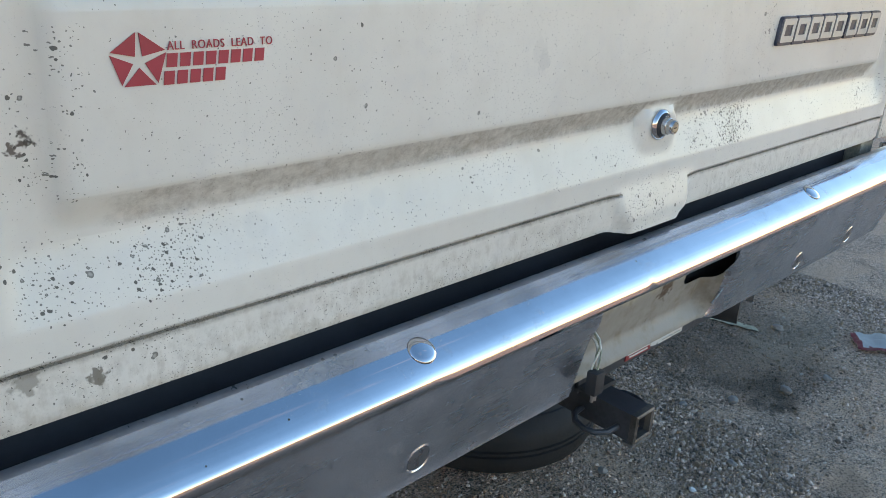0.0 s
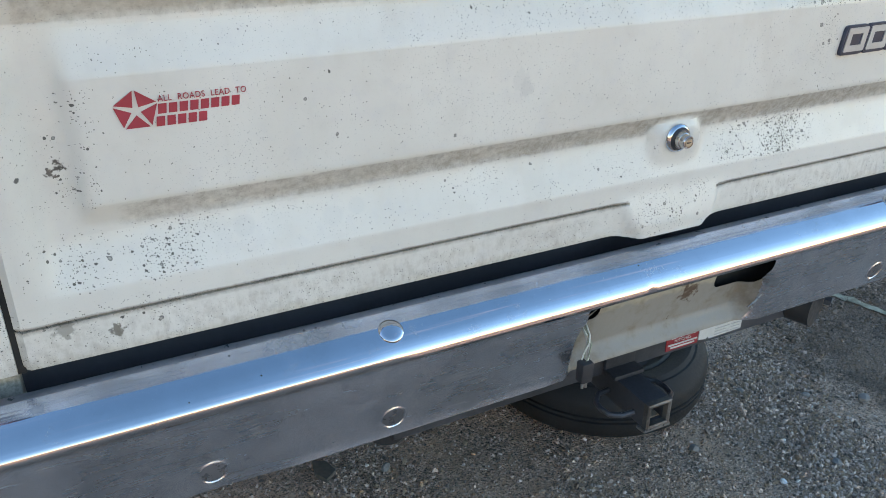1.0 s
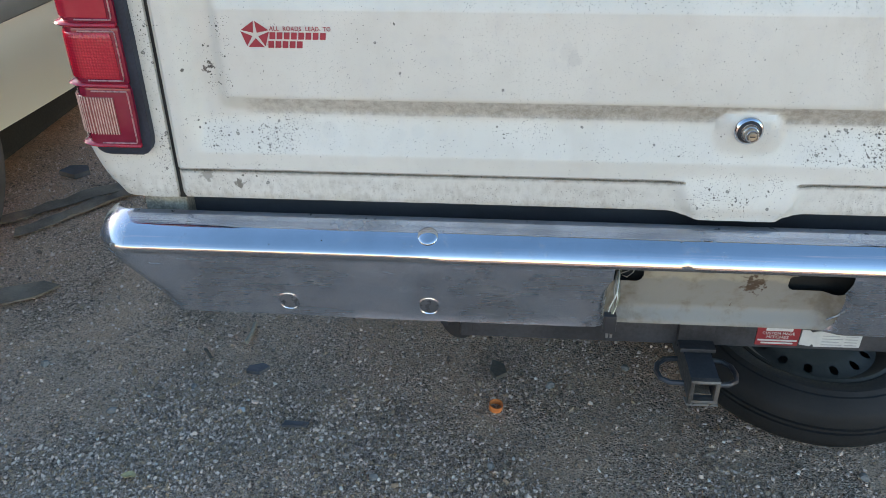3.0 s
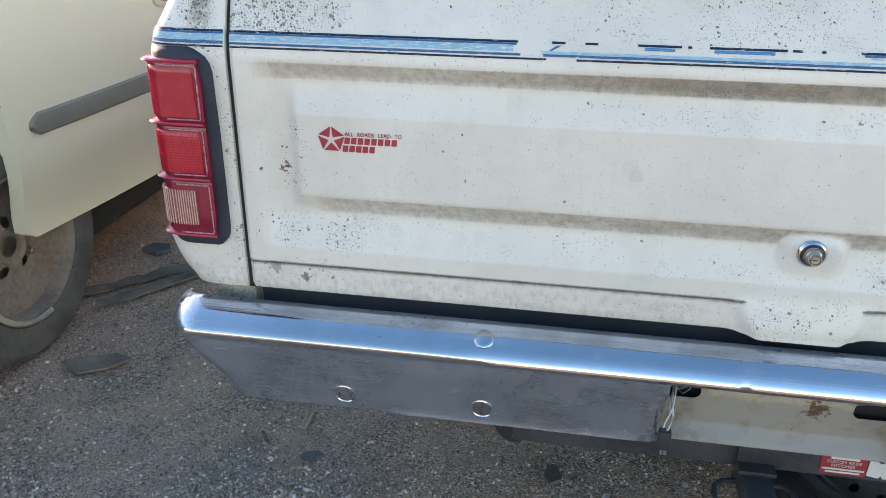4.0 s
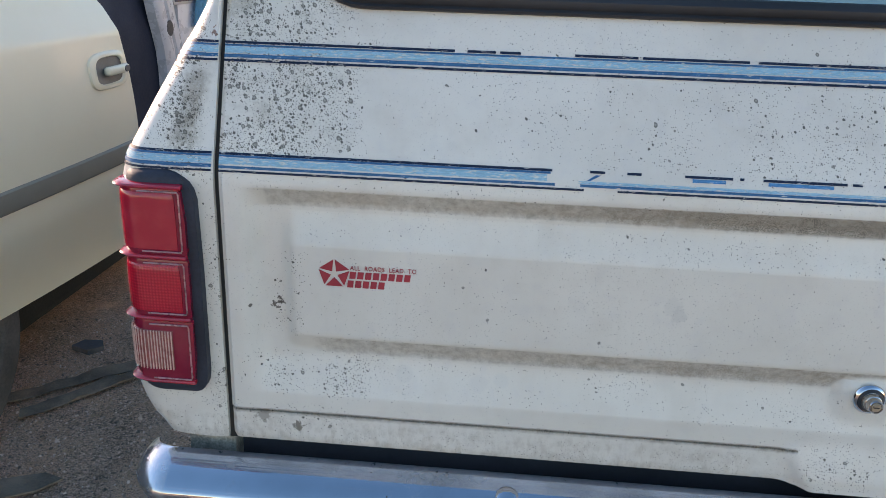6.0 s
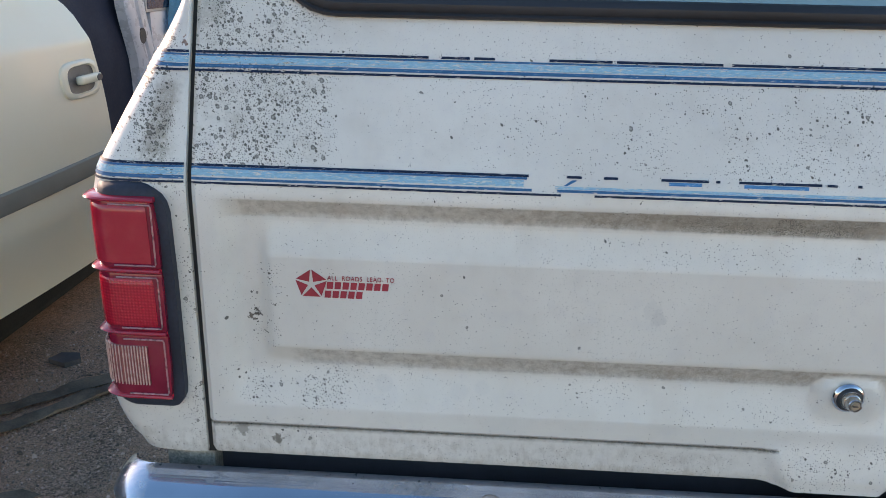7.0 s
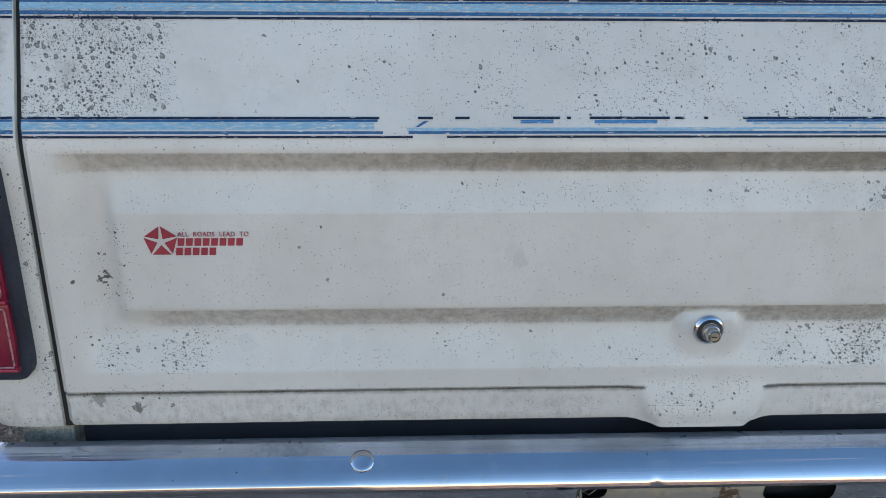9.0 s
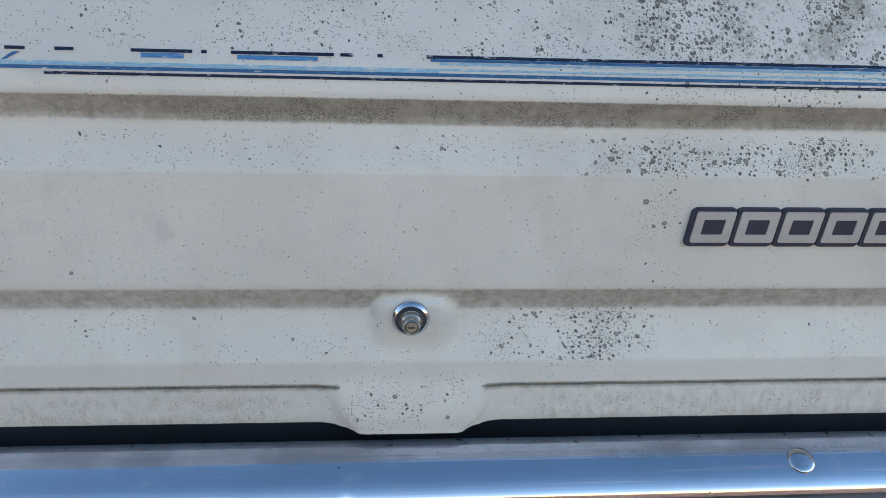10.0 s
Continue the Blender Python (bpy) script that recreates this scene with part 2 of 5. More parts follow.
def chrome(name, dull):
    """Old chrome plating: cloudy, scuffed, with small pits."""
    n = Nodes(name)
    sx, sy, sz = n.xyz()
    comb = n.t.nodes.new("ShaderNodeCombineXYZ")
    n.put(comb.inputs[0], n.math('MULTIPLY', sx, 6.0))
    n.put(comb.inputs[1], n.math('MULTIPLY', sy, 60.0))
    n.put(comb.inputs[2], n.math('MULTIPLY', sz, 60.0))
    scuff = n.noise(1.6, 6, 0.7, comb.outputs[0])
    comb2 = n.t.nodes.new("ShaderNodeCombineXYZ")
    n.put(comb2.inputs[0], n.math('MULTIPLY', sx, 0.6))
    n.put(comb2.inputs[1], n.math('MULTIPLY', sy, 75.0))
    n.put(comb2.inputs[2], n.math('MULTIPLY', sz, 75.0))
    streak = n.noise(1.0, 2.5, 0.5, comb2.outputs[0])
    cloud = n.noise(9.0, 5, 0.6)
    dist, col = n.voronoi(75.0)
    r, g, _ = n.xyz(col)
    pit = n.math('MULTIPLY', n.ramp(dist, 0.06, 0.12, 1.0, 0.0), n.math('LESS_THAN', r, 0.06))
    lo, hi = ((0.035, 0.11), (0.17, 0.33), (0.15, 0.27))[dull]
    rough = n.math('ADD', n.ramp(n.math('ADD', n.math('MULTIPLY', cloud, 0.5), n.math('MULTIPLY', scuff, 0.5)), 0.38, 0.66, lo, hi), n.math('MULTIPLY', pit, 0.4))
    tint = n.mix(n.ramp(cloud, 0.35, 0.7), (0.58, 0.62, 0.685), (0.37, 0.40, 0.44)) if dull else n.mix(n.ramp(cloud, 0.35, 0.7), (0.555, 0.57, 0.595), (0.49, 0.505, 0.525))
    tint = n.mix(pit, tint, (0.10, 0.08, 0.06))
    if dull == 1:
        scrape = n.math('MULTIPLY', n.ramp(scuff, 0.60, 0.70), n.ramp(n.noise(5.0, 3), 0.48, 0.62))
        tint = n.mix(n.math('MULTIPLY', scrape, 0.6), tint, (0.86, 0.86, 0.85))
        smear = n.math('MULTIPLY', n.ramp(n.noise(30.0, 4, 0.6, None, 1.5), 0.58, 0.70), n.ramp(n.noise(3.0, 2), 0.45, 0.6))
        tint = n.mix(n.math('MULTIPLY', smear, 0.5), tint, (0.20, 0.20, 0.205))
    dirt = n.ramp(n.noise(24.0, 5, 0.65), 0.58, 0.8)
    tint = n.mix(n.math('MULTIPLY', dirt, 0.35 if dull else 0.12), tint, (0.30, 0.27, 0.22))
    n.bump(n.math('ADD', n.math('MULTIPLY', n.noise(5.0, 2), 1.0), n.math('MULTIPLY', streak, (0.22, 0.0, 0.55)[dull])), 0.5 if dull else 0.40, 0.004)
    return n.set(tint, rough, n.math('SUBTRACT', (1.0, 0.94, 0.76)[dull], n.math('MULTIPLY', dirt, 0.25)))


def yard_marks(n, base):
    """An oily dark patch, a wider dark brown patch and a fan of pale dust, shared by the dirt and the loose stones."""
    wob = n.vec('ADD', n.co, n.vec('MULTIPLY', n.vec('SUBTRACT', n.noise_colour(9.0), (0.5, 0.5, 0.5)), (0.26, 0.26, 0.0)))
    flat = n.vec('MULTIPLY', wob, (1.0, 1.15, 0.0))
    base = n.mix(n.ramp(n.vec('DISTANCE', flat, (1.20, 0.29, 0.0)), 0.05, 0.16, 0.75, 0.0), base, (0.030, 0.025, 0.020))
    base = n.mix(n.ramp(n.vec('DISTANCE', flat, (1.42, 0.52, 0.0)), 0.22, 0.48, 0.60, 0.0), base, (0.085, 0.060, 0.043))
    return n.mix(n.ramp(n.vec('DISTANCE', n.vec('MULTIPLY', wob, (0.6, 1.2, 0.0)), (0.97, 0.42, 0.0)), 0.07, 0.22, 0.35, 0.0), base, (0.34, 0.265, 0.20))


def ground_material():
    """Dark compacted gravel and dirt, with oily and dusty patches."""
    n = Nodes("gravelly_dirt")
    big, mid, fine = n.noise(0.9, 4), n.noise(5.0, 5, 0.6), n.noise(75.0, 6, 0.65)
    dist, col = n.voronoi(150.0)
    r, g, b = n.xyz(col)
    dirt = n.mix(n.ramp(mid, 0.35, 0.65), (0.56, 0.335, 0.232), (0.77, 0.475, 0.345))
    grit = n.mix(r, (0.18, 0.116, 0.088), (0.74, 0.510, 0.40))
    base = n.mix(n.ramp(n.math('ADD', n.math('MULTIPLY', mid, 0.6), n.math('MULTIPLY', fine, 0.5)), 0.45, 0.65), dirt, grit)
    base = n.mix(n.ramp(big, 0.55, 0.7, 0.0, 0.4), base, (0.32, 0.255, 0.19))
    base = n.mix(n.ramp(n.math('MULTIPLY', n.noise(1.7, 4), n.noise(7.0, 3)), 0.30, 0.42, 0.0, 0.35), base, (0.060, 0.046, 0.037))
    base = n.mix(n.ramp(n.noise(210.0, 3, 0.6), 0.36, 0.50, 0.75, 0.0), base, (0.055, 0.043, 0.034))
    base = yard_marks(n, base)
    h = n.math('ADD', n.math('MULTIPLY', n.ramp(dist, 0.0, 0.7, 1.0, 0.0), n.ramp(mid, 0.35, 0.6)), n.math('MULTIPLY', fine, 0.7))
    n.bump(h, 0.9, 0.009)
    return n.set(base, 0.93, 0.0, Specular_IOR_Level=0.25)


def stripe_material(name, colour, worn=0.60):
    """Vinyl striping that cracks and flakes."""
    n = Nodes(name)
    sx, sy, sz = n.xyz()
    comb = n.t.nodes.new("ShaderNodeCombineXYZ")
    n.put(comb.inputs[0], n.math('MULTIPLY', sx, 55.0))
    n.put(comb.inputs[1], n.math('MULTIPLY', sy, 200.0))
    n.put(comb.inputs[2], n.math('MULTIPLY', sz, 330.0))
    crack = n.noise(1.5, 6, 0.75, comb.outputs[0])
    base = n.mix(n.ramp(crack, 0.4, 0.6), tuple(c * 0.8 for c in colour), tuple(min(1, c * 1.15) for c in colour))
    mat = n.set(base, 0.42, 0.0, Specular_IOR_Level=0.25)
    clear = n.t.nodes.new("ShaderNodeBsdfTransparent")
    both = n.t.nodes.new("ShaderNodeMixShader")
    n.put(both.inputs[0], n.ramp(crack, worn, worn + 0.035))
    n.t.links.new(n.bsdf.outputs[0], both.inputs[1])
    n.t.links.new(clear.outputs[0], both.inputs[2])
    n.t.links.new(both.outputs[0], n.out.inputs[0])
    return mat


def lens_material(name, colour, ribbed):
    """Weathered lamp plastic; ribbed: fine optic grid behind the surface."""
    n = Nodes(name)
    sx, sy, sz = n.xyz()
    haze = n.noise(35.0, 4)
    base = n.mix(n.ramp(haze, 0.35, 0.7, 0.0, 0.35), colour, tuple(min(1, c * 1.3 + 0.03) for c in colour))
    if ribbed:
        wave = n.math('ADD', n.math('SINE', n.math('MULTIPLY', sx, 1500.0)), n.math('SINE', n.math('MULTIPLY', sz, 1500.0)))
        base = n.mix(n.ramp(wave, -0.6, 1.4), tuple(c * 0.82 for c in colour), base)
        n.bump(wave, 0.15, 0.001)
    else:
        n.bump(haze, 0.1, 0.001)
    return n.set(base, n.ramp(haze, 0.3, 0.7, 0.10, 0.22), 0.0, Transmission_Weight=0.25, IOR=1.45, Coat_Weight=0.4, Coat_Roughness=0.08)


def recess_material():
    """Faded cream paint on the number-plate recess, rust and grime coming through; paler at the top, browner towards
    both ends.
    """
    n = Nodes("dirty_cream_paint")
    a, b = n.noise(14.0, 6, 0.65), n.noise(60.0, 5, 0.6)
    sx, sy, sz = n.xyz()
    # paler band along the top
    high = n.ramp(n.math('ADD', sz, n.math('MULTIPLY', n.math('SUBTRACT', a, 0.5), 0.05)), 0.738, 0.748)
    base = n.mix(high, (0.255, 0.238, 0.212), (0.37, 0.325, 0.25))
    base = n.mix(n.ramp(b, 0.4, 0.7, 0.0, 0.4), base, (0.30, 0.275, 0.235))
    stain = n.ramp(n.math('ADD', n.math('MULTIPLY', a, 0.6), n.math('MULTIPLY', b, 0.4)), 0.48, 0.66, 0.0, 0.6)
    base = n.mix(stain, base, (0.17, 0.125, 0.085))
    # uneven browner tone towards both ends
    ends = n.ramp(n.math('ABSOLUTE', n.math('SUBTRACT', sx, 0.01)), 0.09, 0.17)
    base = n.mix(n.math('MULTIPLY', ends, n.ramp(a, 0.4, 0.6, 0.1, 0.7)), base, (0.13, 0.095, 0.06))
    wob = n.vec('ADD', n.co, n.vec('MULTIPLY', n.vec('SUBTRACT', n.noise_colour(120.0), (0.5, 0.5, 0.5)), (0.055, 0.055, 0.055)))
    for place, size in (((0.045, -0.018, 0.738), 0.017), ((0.050, -0.018, 0.732), 0.011), ((0.020, -0.016, 0.693), 0.006)):
        base = n.mix(n.ramp(n.vec('DISTANCE', wob, place), size * 0.6, size * 1.2, 0.95, 0.0), base, (0.085, 0.045, 0.025))
    n.bump(b, 0.4, 0.0015)
    return n.set(base, n.ramp(b, 0.3, 0.7, 0.4, 0.65), 0.0)


def car_paint(name, colour):
    """Smooth metallic car paint under clear coat, lightly dusty."""
    n = Nodes(name)
    dust = n.ramp(n.noise(1.6, 5, 0.6), 0.4, 0.75, 0.0, 0.25)
    base = n.mix(dust, colour, tuple(c * 0.85 for c in colour))
    n.bump(n.noise(4.0, 2), 0.04, 0.003)
    return n.set(base, n.math('ADD', 0.32, dust), 0.0, Coat_Weight=0.5, Coat_Roughness=0.05)


M_PAINT = white_paint()
M_CHROME, M_DULL, M_HAZE = chrome("bright_chrome", 0), chrome("scuffed_chrome", 1), chrome("hazy_chrome", 2)
# dull chrome of the bumper ends; its paler base stands in for bright reflection
M_END = simple("pale_end_chrome", (0.58, 0.60, 0.62), 0.20, 0.85, vary=0.06, scale=30, bump=0.04)
M_TOP = simple("dulled_chrome", (0.30, 0.305, 0.32), 0.35, 0.6, vary=0.2, scale=50, bump=0.05)
M_GROUND = ground_material()
M_NAVY, M_BLUE = stripe_material("navy_stripe", (0.004, 0.016, 0.046), 0.585), stripe_material("blue_stripe", (0.010, 0.130, 0.275))
M_PALE = stripe_material("pale_blue_stripe", (0.23, 0.50, 0.63), 0.535)
M_MID = stripe_material("mid_blue_stripe", (0.022, 0.225, 0.44), 0.59)
M_RED_LENS, M_RED_GRID = lens_material("red_lens", (0.54, 0.022, 0.046), False), lens_material("red_grid_lens", (0.68, 0.018, 0.042), True)
M_RED_LOW = lens_material("dark_red_lens", (0.32, 0.010, 0.036), False)
M_CLEAR_LENS = lens_material("clear_lens", (0.36, 0.10, 0.09), False)
M_FLUTE = simple("cloudy_flute_plastic", (0.56, 0.35, 0.30), 0.3)
M_LENS_TRIM = simple("silvered_trim", (0.50, 0.25, 0.26), 0.3, 0.4)
M_RUBBER = simple("black_rubber", (0.022, 0.023, 0.026), 0.55, vary=0.35)
M_BEZEL = simple("weathered_black_plastic", (0.024, 0.030, 0.043), 0.6, vary=0.4, scale=70, Specular_IOR_Level=0.3)
M_DARK = simple("near_black", (0.022, 0.021, 0.020), 0.85)
M_FRAME_STEEL = simple("black_painted_steel", (0.042, 0.044, 0.050), 0.42, vary=0.5, scale=60)
M_RECESS = recess_material()
M_STEEL = simple("worn_steel", (0.38, 0.37, 0.36), 0.32, 0.9)
M_BOLT = simple("dark_bolt_steel", (0.19, 0.195, 0.21), 0.3, 0.7)
M_BRASS = simple("lock_face", (0.55, 0.47, 0.36), 0.35, 0.9)
M_DECAL_RED = simple("faded_red_vinyl", (0.40, 0.030, 0.045), 0.45, vary=0.15)
M_STICKER_RED = simple("red_sticker", (0.33, 0.028, 0.034), 0.5, vary=0.2)
M_STICKER_WHITE = simple("white_sticker", (0.56, 0.57, 0.56), 0.5, vary=0.1)
M_PRINT_GREY = simple("grey_print", (0.38, 0.40, 0.40), 0.6)
M_BADGE = simple("badge_navy", (0.018, 0.024, 0.045), 0.42, vary=0.3)
M_SILVER = simple("badge_silver", (0.42, 0.42, 0.41), 0.45, 0.4, vary=0.12)
M_TYRE = simple("tyre_rubber", (0.014, 0.0145, 0.016), 0.72, vary=0.35, scale=60, Specular_IOR_Level=0.35)
M_RIM = simple("grimy_steel_rim", (0.078, 0.062, 0.049), 0.65, 0.15, vary=0.4)
M_BEIGE = car_paint("champagne_paint", (0.86, 0.795, 0.60))
M_MOULD = simple("grey_moulding", (0.215, 0.210, 0.175), 0.5, vary=0.1)
M_GREY_BODY = simple("silver_pillar_paint", (0.56, 0.57, 0.58), 0.3, 0.1, vary=0.06, scale=8, bump=0.02)
M_TEAL = simple("teal_cover", (0.08, 0.42, 0.58), 0.6)


def glass_material(name, colour, rough=0.04):
    n = Nodes(name)
    n.bump(n.noise(3.0, 2), 0.05, 0.002)
    dust = n.ramp(n.noise(20.0, 5), 0.4, 0.7, rough, rough + 0.08)
    return n.set(colour, dust, 0.0, Transmission_Weight=0.75, IOR=1.5)


M_GLASS = glass_material("tinted_glass", (0.10, 0.22, 0.25))
# opaque teal: the glass's bright reflection is put into the base colour
M_PANE = simple("sheen_teal_glass", (0.15, 0.29, 0.32), 0.12, vary=0.12, scale=12, bump=0.02, Specular_IOR_Level=0.9)


# ---- mesh helpers ----
def world_of(ob):
    return ob.matrix_basis.copy() if ob.type == 'EMPTY' else Matrix.Identity(4)


def thing(name, place, label, category, group=""):
    """A top-level Empty at the base of a thing."""
    ob = new(name)
    ob.empty_display_size = 0.1
    ob.matrix_basis = Matrix.Translation(place)
    return tagged(ob, label, category, group)


def as_object(name, mesh, parent=None, label=""):
    ob = new(name, mesh)
    if parent is not None:
        ob.parent = parent
        ob.matrix_parent_inverse = world_of(parent).inverted()
    return tagged(ob, label)


def part(name, bm, material, parent=None, label="", smooth=True):
    """Links a bmesh in world places as one mesh object, under a thing or a part where one is given."""
    mesh = bpy.data.meshes.new(name)
    bmesh.ops.recalc_face_normals(bm, faces=bm.faces[:])
    for f in bm.faces:
        f.smooth = smooth
    bm.to_mesh(mesh)
    bm.free()
    for m in material if isinstance(material, (list, tuple)) else (material,):
        mesh.materials.append(m)
    if smooth:
        mesh.set_sharp_from_angle(angle=radians(38))
    return as_object(name, mesh, parent, label)


def box(bm, lo, hi, bevel=0.0, segments=2, m=None):
    """Adds a bevelled box to bm."""
    made = bmesh.ops.create_cube(bm, size=1.0)
    size, mid = Vector(hi) - Vector(lo), (Vector(hi) + Vector(lo)) / 2
    place = Matrix.Translation(mid) @ Matrix.Diagonal((*size, 1))
    bmesh.ops.transform(bm, matrix=place, verts=made["verts"])
    verts = made["verts"]
    if bevel:
        edges = {e for v in verts for e in v.link_edges}
        got = bmesh.ops.bevel(bm, geom=list(edges), offset=bevel, segments=segments, profile=0.6, affect='EDGES')
        verts = [v for v in bm.verts if v in set(got["verts"])] or verts
    if m is not None:
        bmesh.ops.transform(bm, matrix=m, verts=verts)
    return verts


def lathe(bm, profile, m, steps=32, closed=False):
    """Adds a surface of revolution about local z: profile of (radius, height)."""
    rings = []
    for r, h in profile:
        if r < 1e-6:
            rings.append([bm.verts.new(m @ Vector((0, 0, h)))])
        else:
            rings.append([bm.verts.new(m @ Vector((r * math.cos(2 * math.pi * k / steps), r * math.sin(2 * math.pi * k / steps), h))) for k in range(steps)])
    pairs = list(zip(rings, rings[1:])) + ([(rings[-1], rings[0])] if closed else [])
    for a, b in pairs:
        for k in range(steps):
            quad = [a[k % len(a)], a[(k + 1) % len(a)], b[(k + 1) % len(b)], b[k % len(b)]]
            quad = [v for i, v in enumerate(quad) if v not in quad[:i]]
            if len(quad) > 2:
                bm.faces.new(quad)


def grid(bm, xs, zs, place, keep=None):
    """Adds a grid of quads: place(x, z) gives the point, keep(x, z) of a cell's middle whether it stays."""
    verts = [[bm.verts.new(place(x, z)) for x in xs] for z in zs]
    for j in range(len(zs) - 1):
        for i in range(len(xs) - 1):
            if keep is None or keep((xs[i] + xs[i + 1]) / 2, (zs[j] + zs[j + 1]) / 2):
                bm.faces.new((verts[j][i], verts[j][i + 1], verts[j + 1][i + 1], verts[j + 1][i]))
    return verts


def tube(bm, points, radius, steps=8):
    """Adds a round rod along points."""
    pts = [Vector(p) for p in points]
    rings = []
    for k, p in enumerate(pts):
        ahead = (pts[min(k + 1, len(pts) - 1)] - pts[max(k - 1, 0)]).normalized()
        side = ahead.cross(Vector((0.13, 0.21, 0.97))).normalized()
        up = side.cross(ahead)
        rings.append([bm.verts.new(p + radius * (math.cos(2 * math.pi * s / steps) * side + math.sin(2 * math.pi * s / steps) * up)) for s in range(steps)])
    for a, b in zip(rings, rings[1:]):
        for s in range(steps):
            bm.faces.new((a[s], a[(s + 1) % steps], b[(s + 1) % steps], b[s]))
    bm.faces.new(rings[0])
    bm.faces.new(rings[-1][::-1])


def prism(bm, outline, offset):
    """Adds a closed prism from a flat outline of points, extruded by offset."""
    a = [bm.verts.new(p) for p in outline]
    b = [bm.verts.new(Vector(p) + Vector(offset)) for p in outline]
    bm.faces.new(a)
    bm.faces.new(b[::-1])
    for k in range(len(a)):
        bm.faces.new((a[k], b[k], b[(k + 1) % len(a)], a[(k + 1) % len(a)]))


def smooth01(x, lo, hi):
    t = min(1.0, max(0.0, (x - lo) / (hi - lo)))
    return t * t * (3 - 2 * t)


def table(x, rows):
    """Straight lines between rows of (place, value)."""
    return float(np.interp(x, [r[0] for r in rows], [r[1] for r in rows]))


def rounded_rect(x, z, x0, x1, z0, z1, r):
    """Signed distance to a rounded rectangle, below zero inside."""
    qx, qz = abs(x - (x0 + x1) / 2) - (x1 - x0) / 2 + r, abs(z - (z0 + z1) / 2) - (z1 - z0) / 2 + r
    return math.hypot(max(qx, 0), max(qz, 0)) + min(max(qx, qz), 0) - r


def steps_between(lo, hi, step):
    return [lo + (hi - lo) * k / max(1, round((hi - lo) / step)) for k in range(max(1, round((hi - lo) / step)) + 1)]


# ---- ground ----
def bumps(x, y):
    near = math.exp(-((x / 3.2) ** 2 + ((y - 0.4) / 2.6) ** 2))
    return near * (0.012 * noise.noise((x * 1.3, y * 1.3, 0)) + 0.006 * noise.noise((x * 6, y * 6, 3)) + 0.0035 * noise.noise((x * 23, y * 23, 7)))


gx = [-1500, -300, -60, -20, -8, -4] + steps_between(-2.7, 2.5, 0.022) + [4, 8, 20, 60, 300, 1500]
gy = [-1500, -300, -60, -20, -8, -4, -2, -1] + steps_between(-0.5, 2.4, 0.022) + [3.2, 4.5, 8, 20, 60, 300, 1500]
bm = bmesh.new()
grid(bm, gx, gy, lambda x, y: (x, y, bumps(x, y)))
tagged(part("ground", bm, M_GROUND), "dark compacted dirt and gravel yard", "ground", kind="structure")

# ---- the white utility truck ----
truck = thing("utility_vehicle", (0, 2.3, 0), "old white utility truck with blue stripes and mildew specks", "vehicle")

LEAN = 0.344


def lean(z):
    """How far the rear stands in above the belt line."""
    d = z - 1.228
    return LEAN * (d if d > 0.02 else max(0.0, (d + 0.02)) ** 2 / 0.08)


GROOVE = [(0.85, 0.0), (0.926, 0.002), (0.968, 0.0160), (0.980, 0.0192), (0.988, 0.0195), (0.994, 0.0172), (1.0105, 0.0074), (1.0135, 0.006), (1.138, 0.006), (1.168, 0.0148), (1.182, 0.0186), (1.190, 0.0188), (1.196, 0.0162), (1.2135, 0.001), (1.217, 0.0), (2.0, 0.0)]
MARGIN = [(0.85, 0.0), (0.926, 0.002), (0.975, 0.0185), (1.0, 0.0195), (1.188, 0.0195), (1.2135, 0.001), (1.217, 0.0), (2.0, 0.0)]


def gate_y(x, z):
    """The tailgate's relief: grooves round a raised middle panel, the lock's pad, the seam and the latch bulge."""
    a = abs(x)
    inner = smooth01(a, 0.744, 0.763)
    y = (1 - inner) * table(z, GROOVE) + inner * table(z, MARGIN)
    y *= 1 - smooth01(a, 0.785, 0.815)
    pad = 1 - smooth01(rounded_rect(x, z, -0.04, 0.043, 0.945, 0.998, 0.02), -0.006, 0.008)
    y = y * (1 - pad) + 0.006 * pad
    rim = 0.062 + 0.030 * (z - 0.855) / 0.05
    bulge = (1 - smooth01(a, rim, rim + 0.018)) * min(1.0, max(0.0, (0.908 - z) / 0.046))
    if a > 0.078 or z > 0.915:
        y += 0.005 * smooth01(-abs(z - 0.8965), -0.0022, -0.0008) + (0.0025 if z < 0.8965 else 0.0)
    y -= 0.0125 * bulge
    y += 0.004 * smooth01(-z, -0.856, -0.848)
    return y + lean(z) + 0.0012 * noise.noise((x * 3, z * 4, 1.0))


def gate_bottom(x):
    return 0.848 - 0.0075 * (1 - smooth01(abs(x), 0.058, 0.104))


